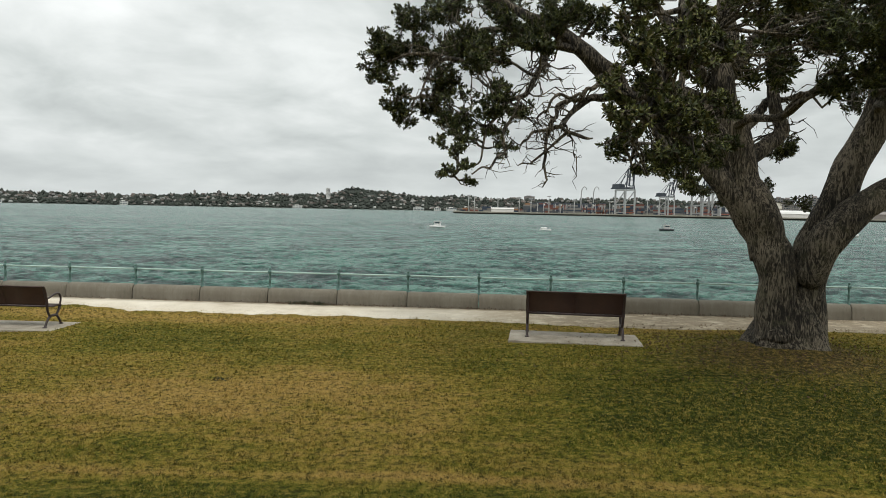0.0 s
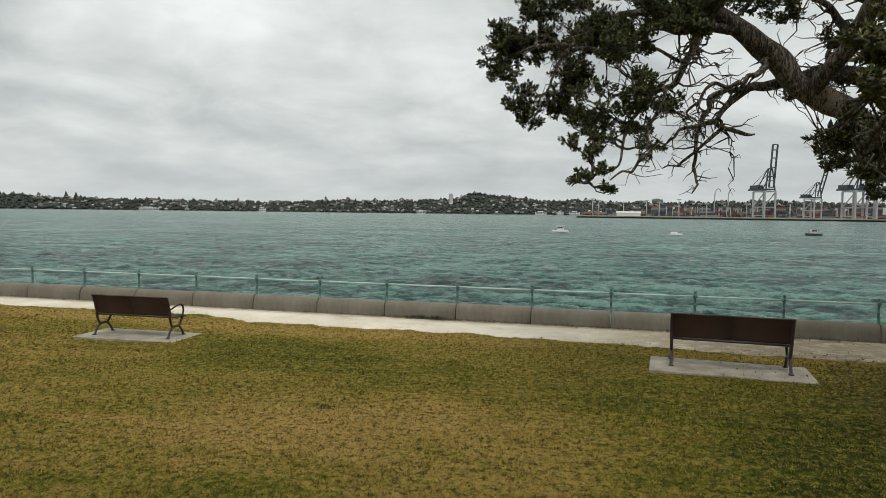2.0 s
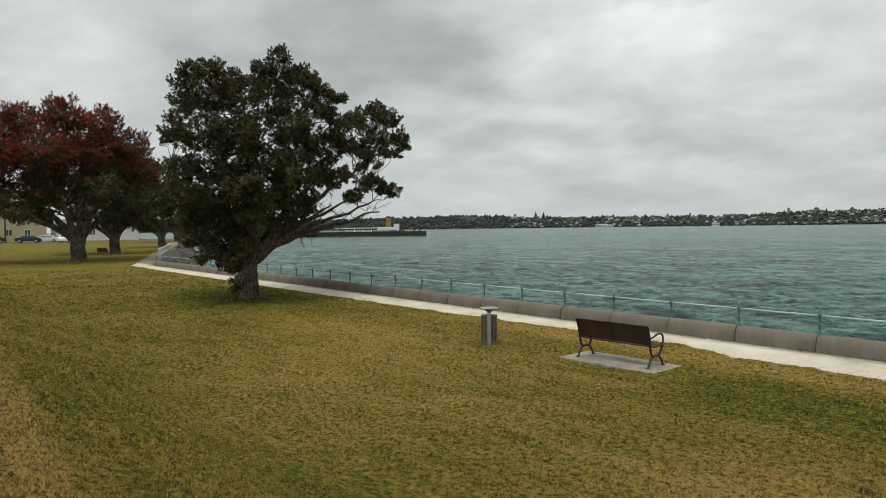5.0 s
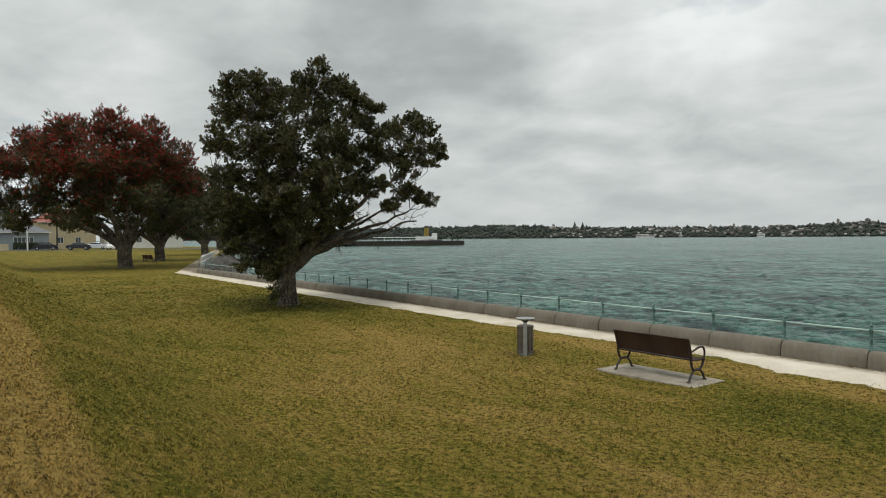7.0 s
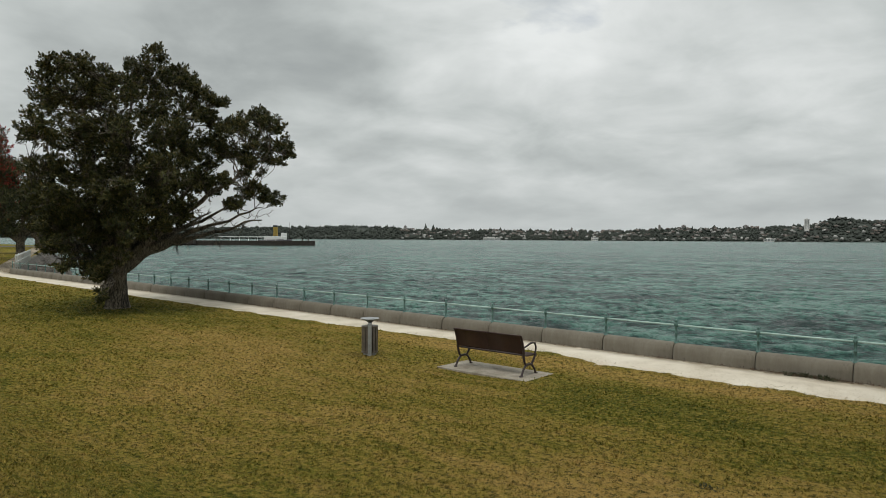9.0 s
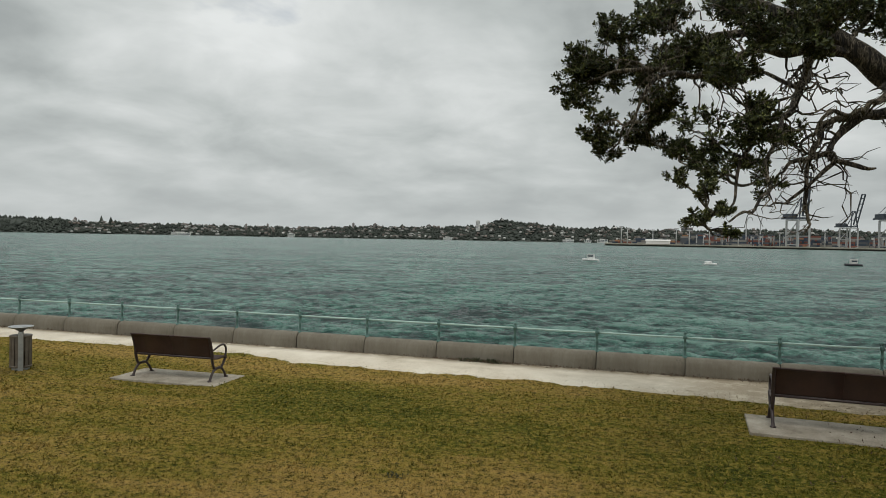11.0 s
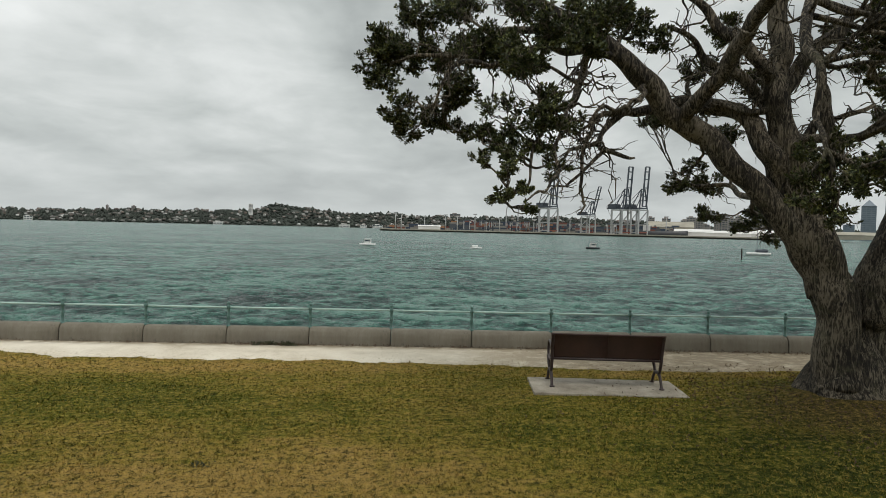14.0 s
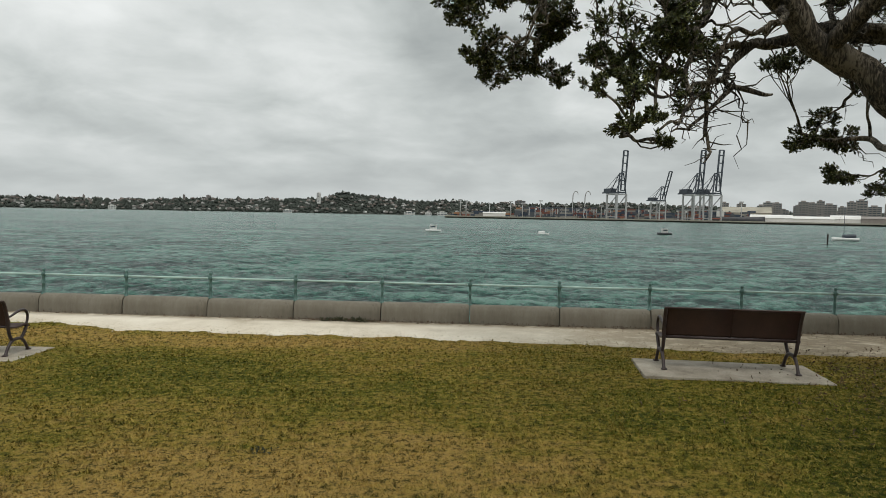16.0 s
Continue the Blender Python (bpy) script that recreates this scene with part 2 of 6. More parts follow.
rip = n.math("ADD", n.math("MULTIPLY", chop, 0.6), n.math("MULTIPLY", swell, 1.6))
finish(n, wave_shading, 0.22, 0, rip, 1.0, 0.6, **{"IOR": 1.33, "Specular IOR Level": 0.20})


# ---------------------------------------------------------------- mesh helpers
def part(name, bm, mat, parent=None, label=""):
    me = bpy.data.meshes.new(name)
    bm.to_mesh(me)
    bm.free()
    me.materials.append(mat)
    ob = new(name, me)
    if parent is not None:
        ob.parent = parent
    if label:
        ob["label"] = label
    return ob


def fast_mesh(name, verts, faces, mat, parent=None, smooth=False, label=""):
    """A mesh object from arrays: verts (n, 3), faces (m, 3 or 4)."""
    verts, faces = np.asarray(verts, np.float32), np.asarray(faces, np.int32)
    me = bpy.data.meshes.new(name)
    k = faces.shape[1]
    me.vertices.add(len(verts))
    me.vertices.foreach_set("co", verts.ravel())
    me.loops.add(faces.size)
    me.loops.foreach_set("vertex_index", faces.ravel())
    me.polygons.add(len(faces))
    me.polygons.foreach_set("loop_start", np.arange(0, faces.size, k, dtype=np.int32))
    me.polygons.foreach_set("use_smooth", np.full(len(faces), smooth))
    me.update(calc_edges=True)
    me.materials.append(mat)
    ob = new(name, me)
    if parent is not None:
        ob.parent = parent
    if label:
        ob["label"] = label
    return ob


def empty(name, at=(0, 0, 0), turn=0.0):
    ob = new(name)
    ob.empty_display_size = 0.2
    ob.matrix_basis = pose(*at, 0, 0, turn)
    return ob


def smooth_line(points, steps=6):
    """Catmull-Rom through points of any width (x, y, z, r ...)."""
    p = np.asarray(points, float)
    p = np.vstack([2 * p[0] - p[1], p, 2 * p[-1] - p[-2]])
    out = []
    for i in range(1, len(p) - 2):
        for s in range(steps):
            u = s / steps
            a, b, c, d = p[i - 1], p[i], p[i + 1], p[i + 2]
            out.append(0.5 * (2 * b + (c - a) * u + (2 * a - 5 * b + 4 * c - d) * u**2 + (3 * b - a - 3 * c + d) * u**3))
    out.append(p[-2])
    return np.array(out)


def tube(line, sides=8, rough=0.0, freq=2.0, caps=True):
    """Verts and quads of a tube along rows of x, y, z, radius."""
    line = np.asarray(line, float)
    pts, rad = line[:, :3], line[:, 3]
    n = len(pts)
    tan = np.gradient(pts, axis=0)
    tan /= np.linalg.norm(tan, axis=1)[:, None] + 1e-9
    ref = np.array([0.0, 0, 1]) if abs(tan[0][2]) < 0.9 else np.array([1.0, 0, 0])
    ang = np.arange(sides) * 2 * np.pi / sides
    verts = np.zeros((n, sides, 3))
    u = np.cross(ref, tan[0])
    for i in range(n):
        u = u - tan[i] * (u @ tan[i])
        u /= np.linalg.norm(u) + 1e-9
        v = np.cross(tan[i], u)
        r = np.full(sides, rad[i])
        if rough:
            r = r * np.array([1 + rough * noise.noise((pts[i][0] * freq + math.cos(a) * 1.3, pts[i][1] * freq + math.sin(a) * 1.3, pts[i][2] * freq * 0.5)) for a in ang])
        verts[i] = pts[i] + r[:, None] * (np.cos(ang)[:, None] * u + np.sin(ang)[:, None] * v)
    verts = verts.reshape(-1, 3)
    a = np.arange(n - 1)[:, None] * sides + np.arange(sides)[None]
    b = np.arange(n - 1)[:, None] * sides + (np.arange(sides)[None] + 1) % sides
    faces = np.stack([a, b, b + sides, a + sides], -1).reshape(-1, 4)
    if caps:
        verts = np.vstack([verts, pts[:1], pts[-1:]])
        c0, c1 = n * sides, n * sides + 1
        k = np.arange(sides)
        k2 = (k + 1) % sides
        end = (n - 1) * sides
        faces = np.vstack([faces, np.stack([k2, k, np.full(sides, c0), np.full(sides, c0)], -1)[:, [0, 1, 2, 2]], np.stack([end + k, end + k2, np.full(sides, c1), np.full(sides, c1)], -1)])
    return verts, faces


class Heap:
    """Gathers tubes and pieces into one mesh, quads with a doubled corner turned to triangles."""

    def __init__(self):
        self.v, self.f, self.n = [], [], 0

    def add(self, verts, faces):
        self.v.append(np.asarray(verts, float))
        self.f.append(np.asarray(faces) + self.n)
        self.n += len(verts)

    def make(self, name, mat, parent=None, smooth=True, label=""):
        verts, faces = np.vstack(self.v), np.vstack(self.f)
        if faces.shape[1] == 4:
            flat = faces[:, 2] == faces[:, 3]
            quads = faces[~flat]
            tris = np.vstack([faces[flat][:, :3], quads[:, [0, 1, 2]], quads[:, [0, 2, 3]]])
        else:
            tris = faces
        return fast_mesh(name, verts, tris, mat, parent, smooth, label)


def box(bm, x0, y0, z0, x1, y1, z1, bevel=0.0):
    made = bmesh.ops.create_cube(bm, size=1.0)["verts"]
    bmesh.ops.scale(bm, vec=(x1 - x0, y1 - y0, z1 - z0), verts=made)
    bmesh.ops.translate(bm, vec=((x0 + x1) / 2, (y0 + y1) / 2, (z0 + z1) / 2), verts=made)
    if bevel:
        edges = list({e for v in made for e in v.link_edges})
        bmesh.ops.bevel(bm, geom=edges, offset=bevel, segments=2, profile=0.5, affect="EDGES")
    return bm


def boxed(x0, y0, z0, x1, y1, z1, bevel=0.0):
    return box(bmesh.new(), x0, y0, z0, x1, y1, z1, bevel)


def lathe(profile, sides=20):
    """A turned shape from rows of radius, height."""
    bm = bmesh.new()
    rings = [[bm.verts.new((r * math.cos(a * 2 * math.pi / sides), r * math.sin(a * 2 * math.pi / sides), z)) for a in range(sides)] for r, z in profile]
    for a, b in zip(rings, rings[1:]):
        for i in range(sides):
            bm.faces.new((a[i], a[(i + 1) % sides], b[(i + 1) % sides], b[i]))
    bm.faces.new(rings[0][::-1])
    bm.faces.new(rings[-1])
    for f in bm.faces:
        f.smooth = True
    return bm


def step(a, b, x):
    u = np.clip((x - a) / (b - a), 0, 1)
    return u * u * (3 - 2 * u)


# ---------------------------------------------------------------- ground, sea, path, seawall
def lawn_height(x):
    return np.interp(x, [-400, -146, -100, -68, -45, -27, -13, -9, 3, 7, 20], [0.8, 0.8, 0.45, 0.13, 0.04, 0.0, -0.15, -0.19, 0.09, 0.1, 0.1])


def coast(x):
    return 16.95 + 0.33 * np.clip(-57 - x, 0, 100)


def ground_height(x, y):
    low = lawn_height(x)
    rise = step(5.8, 1.5, y) * np.maximum(1.15 - low, 0)
    wall = step(14.0, 16.2, y - (coast(x) - 16.95)) * (0.03 - low) * (x > -57)
    bumps = 0.016 * np.sin(x * 1.1 + 0.7 * y) * np.sin(y * 0.9 - 0.4 * x) * step(15.5, 13.5, y)
    root = 0.22 * np.exp(-((x - 6.45) ** 2 + (y - 11.95) ** 2) / 1.7)
    return low + rise + wall + bumps + root


def sheet(name, xs, off, mat, top, edge=None):
    """A grid over columns xs and distances off inland of the coast."""
    gx, gd = np.meshgrid(xs, off)
    gy = coast(gx) - gd
    gz = top(gx, gy)
    verts = np.stack([gx, gy, gz], -1).reshape(-1, 3)
    rows, cols = gx.shape
    i = (np.arange(rows - 1)[:, None] * cols + np.arange(cols - 1)[None]).ravel()
    faces = np.stack([i, i + cols, i + cols + 1, i + 1], -1)
    return fast_mesh(name, verts, faces, mat, None, True)


xs = np.concatenate([np.linspace(-1500, -160, 24), np.linspace(-158, -42, 80), np.arange(-40, 14, 0.3), np.linspace(14.3, 40, 30), np.linspace(60, 1500, 20)])
gd = np.concatenate([[-9.0, -5.0, -0.02, 0.0], np.arange(0.3, 18, 0.3), np.linspace(18.5, 60, 30), np.linspace(70, 1500, 20)])


def land_top(gx, gy):
    d = coast(gx) - gy
    z = ground_height(gx, gy)
    bent = gx < -57
    slope = np.where(bent, -0.2 + d * 0.75, -4.5)
    return np.where(d < -0.01, np.minimum(slope, z), z)


ground = sheet("ground", xs, gd, lawn_mat, land_top)
tagged(ground, "mown lawn of green, olive and straw-dry grass", "lawn", kind="structure")


def path_inner(x):
    """How far inland the shell path reaches."""
    base = np.interp(x, [-60, -28, -19, -12, -9, -7, -4, -2, 1, 3, 5.5, 8, 14, 30], [2.0, 1.9, 1.7, 1.45, 1.35, 1.75, 1.85, 1.9, 2.3, 2.75, 2.95, 2.6, 2.4, 2.4])
    wob = np.array([0.16 * noise.noise((v * 1.3, 3.1, 0)) + 0.09 * noise.noise((v * 5.0, 7.1, 0)) + 0.05 * noise.noise((v * 15.0, 1.1, 0)) for v in np.atleast_1d(x)])
    return base + wob


def path_strip():
    px = np.concatenate([np.linspace(-135, -58, 60), np.arange(-57.5, -20, 0.25), np.arange(-20, 14, 0.06), np.linspace(14.2, 40, 60)])
    inner = path_inner(px)
    fr = np.linspace(0, 1, 14)
    gx = np.tile(px, (14, 1))
    gdist = 0.28 + (inner[None] - 0.28) * fr[:, None]
    gy = coast(gx) - gdist
    crown = 0.022 * np.sin(np.pi * np.clip(fr, 0, 1))[:, None] + 0.004
    gz = ground_height(gx, gy) + crown - np.where(fr > 0.99, 0.02, 0)[:, None]
    verts = np.stack([gx, gy, gz], -1).reshape(-1, 3)
    cols = len(px)
    i = (np.arange(13)[:, None] * cols + np.arange(cols - 1)[None]).ravel()
    ob = fast_mesh("path", verts, np.stack([i, i + cols, i + cols + 1, i + 1], -1), path_mat, None, True)
    return tagged(ob, "pale crushed-shell footpath beside the seawall", "path", kind="structure")


path_strip()


def sea_sheet():
    r = [2.9]
    while r[-1] < 4900:
        r.append(r[-1] + (0.2 if r[-1] < 40 else min(0.2 + (r[-1] - 40) * 0.006, 1.5) if r[-1] < 300 else r[-1] * 0.03))
    r = np.array(r)
    ang = np.linspace(-math.pi / 2 - 0.12, math.radians(52), 1000)
    gr, ga = np.meshgrid(r, ang, indexing="ij")
    gx, gy = gr * np.sin(ga), 14.1 + gr * np.cos(ga)
    rng = np.random.default_rng(5)
    gz = np.zeros_like(gx)
    warp = 0.8 * np.sin(gx * 0.19 + 0.5 * np.sin(gy * 0.11)) + 0.7 * np.sin(gy * 0.16 + 0.23 * gx)
    for k in range(30):
        length = 0.5 * 1.19 ** (k % 15)
        a = math.pi / 2 + 0.15 + rng.normal(0, 0.6)
        kx, ky = math.cos(a) * 2 * math.pi / length, math.sin(a) * 2 * math.pi / length
        group = 0.55 + 0.45 * np.sin(gx * rng.uniform(0.05, 0.3) + rng.uniform(0, 6)) * np.sin(gy * rng.uniform(0.05, 0.3) + rng.uniform(0, 6))
        s = np.sin(gx * kx + gy * ky + rng.uniform(0, 6.3) + warp * rng.uniform(0.5, 1.5))
        fade = step(60 * length + 40, 25 * length, gr)
        gz += (0.0165 if length < 2.2 else 0.0085) * length * group * (s + 0.35 * np.cos(2 * np.arcsin(np.clip(s, -1, 1)) + math.pi)) * fade
    gz = gz - gz.mean()
    verts = np.stack([gx, gy, SEA + gz], -1).reshape(-1, 3)
    rows, cols = gx.shape
    i = (np.arange(rows - 1)[:, None] * cols + np.arange(cols - 1)[None]).ravel()
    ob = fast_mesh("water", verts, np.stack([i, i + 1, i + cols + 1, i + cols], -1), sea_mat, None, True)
    return tagged(ob, "choppy teal-green harbour water", "sea", kind="structure")


sea_sheet()

# seawall of concrete lengths with a rounded top, one joint under each rail post
PITCH, RAIL_X, RAIL_Y = 1.8, -4.4, 16.8
wall = empty("wall_1", (0, RAIL_Y, 0))
tagged(wall, "low weathered concrete seawall with rounded top", "seawall", kind="structure")


def wall_length(length):
    bm = bmesh.new()
    prof = [(-0.19, -0.35), (-0.185, 0.20), (-0.165, 0.31), (-0.11, 0.385), (0.0, 0.415), (0.11, 0.385), (0.165, 0.31), (0.18, 0.2), (0.18, -3.4)]
    ends = []
    for x, k in ((0.008, 0.985), (0.03, 1.0), (length * 0.5, 1.0), (length - 0.03, 1.0), (length - 0.008, 0.985)):
        ends.append([bm.verts.new((x, y * k, z * k if z > 0 else z)) for y, z in prof])
    for a, b in zip(ends, ends[1:]):
        for i in range(len(prof) - 1):
            bm.faces.new((a[i], b[i], b[i + 1], a[i + 1])).smooth = True
    bm.faces.new(ends[0])
    bm.faces.new(ends[-1][::-1])
    bmesh.ops.recalc_face_normals(bm, faces=bm.faces)
    return bm


first = part("panel", wall_length(PITCH), concrete_mat, wall)
for i in range(-29, 15):
    ob = first if i == -29 else new("panel", first.data)
    ob.parent = wall
    ob.matrix_basis = pose(RAIL_X + PITCH * i, 0.006 * math.sin(i * 2.3), 0.008 * math.sin(i * 1.7), 0, 0, 0)
bend = part("panel", wall_length(42), concrete_mat, wall)
bend.matrix_basis = pose(RAIL_X - 29 * PITCH, 0, 0, 0, 0, 180 - 18.3)

railing = empty("railing", (RAIL_X, RAIL_Y, 0.40))
tagged(railing, "pale green tubular handrail on ball-topped posts", "railing")
post_first = part("post", lathe([(0.055, -0.02), (0.055, 0.012), (0.03, 0.03), (0.026, 0.20), (0.034, 0.21), (0.034, 0.235), (0.026, 0.245), (0.026, 0.375), (0.043, 0.385), (0.046, 0.43), (0.03, 0.465), (0.02, 0.475), (0.034, 0.495), (0.036, 0.512), (0.026, 0.532), (0.006, 0.54)], 12), post_mat, railing, "dark green cast post with ball top")
bar = Heap()
bar.add(*tube([(0.03, 0, 0, 0.021), (PITCH / 2, 0, -0.004, 0.021), (PITCH - 0.03, 0, 0, 0.021)], 10))
bar_first = bar.make("rail", rail_mat, railing, True, "pale mint painted tube")
for i in range(-29, 15):
    p_ob = post_first if i == -29 else new("post", post_first.data)
    b_ob = bar_first if i == -29 else new("rail", bar_first.data)
    for ob, dz in ((p_ob, 0.0), (b_ob, 0.415)):
        ob.parent = railing
        ob.matrix_basis = pose(PITCH * i, 0, dz, math.degrees(0.012 * math.sin(i * 3.1)) if ob is p_ob else 0, 0, 0)


# ---------------------------------------------------------------- benches and bin
def slab(name, at, turn, width, depth):
    bm = boxed(-width / 2, -depth / 2, -0.25, width / 2, depth / 2, 0.0, 0.012)
    bmesh.ops.subdivide_edges(bm, edges=[e for e in bm.edges if e.calc_length() > 0.5], cuts=9, use_grid_fill=True)
    for v in bm.verts:
        edge = max(abs(v.co.x) / (width / 2), abs(v.co.y) / (depth / 2))
        if edge > 0.97:
            v.co.x += 0.012 * noise.noise((v.co.x * 4, v.co.y * 4, at[0]))
            v.co.y += 0.012 * noise.noise((v.co.y * 4, v.co.x * 4, at[0] + 5))
    ob = part(name, bm, slab_mat)
    ob.matrix_basis = pose(*at, 0, 0, turn)
    return tagged(ob, "grey weathered concrete slab under a park bench", "concrete slab", "bench slabs")


def park_bench(at, turn):
    bench = empty("park_bench", at, turn)
    half = 0.925

    def strip(name, prof, x0, x1, thick, mat, label=""):
        """A sheet bent along a profile of y, z."""
        line = smooth_line([(0, y, z) for y, z in prof], 5)
        tan = np.gradient(line, axis=0)
        tan /= np.linalg.norm(tan, axis=1)[:, None]
        off = np.stack([np.zeros(len(line)), -tan[:, 2], tan[:, 1]], -1) * thick / 2
        bm = bmesh.new()
        rings = []
        for x in (x0, x1):
            rings.append([bm.verts.new((x, p[1], p[2])) for p in np.vstack([line + off, (line - off)[::-1]])])
        k = len(rings[0])
        for i in range(k):
            bm.faces.new((rings[0][i], rings[0][(i + 1) % k], rings[1][(i + 1) % k], rings[1][i])).smooth = True
        bm.faces.new(rings[0])
        bm.faces.new(rings[1][::-1])
        bmesh.ops.recalc_face_normals(bm, faces=bm.faces)
        return part(name, bm, mat, bench, label)

    back = [(-0.195, 0.475), (-0.225, 0.60), (-0.265, 0.74), (-0.31, 0.85), (-0.345, 0.885)]
    for x0, x1 in ((-half, -0.0015), (0.0015, half)):
        strip("backrest", back, x0, x1, 0.022, sheet_mat, "brown slatted metal backrest panel")
    seat = [(-0.19, 0.445), (-0.10, 0.425), (0.05, 0.425), (0.18, 0.44), (0.245, 0.425), (0.26, 0.395)]
    strip("seat", seat, -half, half, 0.024, sheet_mat)
    h = Heap()
    h.add(*tube([(-half, -0.205, 0.452, 0.018), (0, -0.205, 0.452, 0.018), (half, -0.205, 0.452, 0.018)], 8))
    h.make("rear_rail", iron_mat, bench)
    h = Heap()
    h.add(*tube([(0, -0.25, 0.83, 0.016), (0, -0.215, 0.62, 0.016), (0, -0.17, 0.44, 0.016)], 6))
    h.make("centre_strap", iron_mat, bench)
    for x in (-half + 0.03, half - 0.03):
        upright, arm, arch = Heap(), Heap(), Heap()
        upright.add(*tube(smooth_line([(x, -0.335, 0.885, 0.019), (x, -0.27, 0.74, 0.022), (x, -0.215, 0.55, 0.026), (x, -0.20, 0.42, 0.027), (x, -0.165, 0.30, 0.025), (x, -0.10, 0.215, 0.024)], 5), 8))
        upright.add(*tube(smooth_line([(x, 0.255, 0.41, 0.024), (x, 0.225, 0.36, 0.026), (x, 0.17, 0.28, 0.025), (x, 0.10, 0.215, 0.024)], 5), 8))
        upright.make("side_frame", iron_mat, bench, True, "curved cast iron side frame")
        arm.add(*tube(smooth_line([(x, -0.235, 0.60, 0.017), (x, -0.11, 0.625, 0.019), (x, 0.06, 0.675, 0.022), (x, 0.20, 0.675, 0.022), (x, 0.275, 0.60, 0.021), (x, 0.275, 0.50, 0.02), (x, 0.235, 0.42, 0.02)], 6), 8))
        arm.make("armrest", iron_mat, bench, True, "looped cast iron armrest")
        arch.add(*tube(smooth_line([(x, -0.285, 0.0, 0.030), (x, -0.255, 0.05, 0.024), (x, -0.195, 0.145, 0.024), (x, -0.09, 0.222, 0.027), (x, 0.09, 0.222, 0.027), (x, 0.195, 0.145, 0.024), (x, 0.255, 0.05, 0.024), (x, 0.285, 0.0, 0.030)], 5), 8))
        arch.make("leg", iron_mat, bench, True, "arched cast iron leg pair")
        for y in (-0.29, 0.29):
            part("foot", lathe([(0.045, 0.0), (0.045, 0.012), (0.03, 0.022)], 10), iron_mat, bench).matrix_basis = pose(x, y, 0)
    return bench


slab("bench_slab", (2.90, 12.78, 0.118), -3.9, 2.45, 1.12)
slab("bench_slab", (-8.98, 13.52, -0.145), 2.2, 2.42, 1.10)
b = park_bench((2.92, 12.93, 0.119), -3.9)
tagged(b, "dark brown metal park bench facing the harbour under the tree", "bench", "park benches")
b = park_bench((-8.98, 13.55, -0.144), 2.2)
tagged(b, "dark brown metal park bench on open lawn near the litter bin", "bench", "park benches")


def litter_bin(at):
    top = empty("litter_bin", at, -22)
    tagged(top, "round steel litter bin with brown side panels and dished cover", "litter bin")
    part("base", lathe([(0.17, -0.06), (0.17, 0.03), (0.15, 0.045)], 24), steel_mat, top)
    part("liner", lathe([(0.175, 0.07), (0.178, 0.68), (0.165, 0.69)], 24), bin_mat, top)
    for k in range(14):
        a0, a1 = k * 2 * math.pi / 14 + 0.05, (k + 1) * 2 * math.pi / 14 - 0.05
        bm = bmesh.new()
        ring = []
        for r in (0.192, 0.206):
            for z in (0.06, 0.70):
                ring.append([bm.verts.new((r * math.cos(a0 + (a1 - a0) * s / 3), r * math.sin(a0 + (a1 - a0) * s / 3), z)) for s in range(4)])
        i0, i1, o0, o1 = ring
        for s in range(3):
            for a, b in ((o0, o1), (i1, i0), (i0, o0), (o1, i1)):
                bm.faces.new((a[s], a[s + 1], b[s + 1], b[s]))
        for s in (0, 3):
            bm.faces.new((i0[s], o0[s], o1[s], i1[s]))
        bmesh.ops.recalc_face_normals(bm, faces=bm.faces)
        part("slat", bm, bin_mat, top)
    for z in (0.06, 0.70):
        part("hoop", lathe([(0.209, z - 0.02), (0.213, z - 0.015), (0.213, z + 0.015), (0.209, z + 0.02)], 28), bin_mat, top)
    for a in (-20, 160):
        x, y = 0.225 * math.cos(radians(a)), 0.225 * math.sin(radians(a))
        part("post", boxed(-0.048, -0.02, -0.06, 0.048, 0.02, 0.80, 0.006), steel_mat, top, "flat grey steel upright").matrix_basis = pose(x, y, 0, 0, 0, a + 90)
    part("neck", lathe([(0.045, 0.66), (0.045, 0.84), (0.05, 0.85)], 16), steel_mat, top)
    part("cover", lathe([(0.05, 0.80), (0.11, 0.845), (0.225, 0.885), (0.245, 0.90), (0.235, 0.908), (0.10, 0.885), (0.02, 0.88)], 28), steel_mat, top, "flared grey steel cover")
    return top


litter_bin((-12.56, 12.99, -0.15))


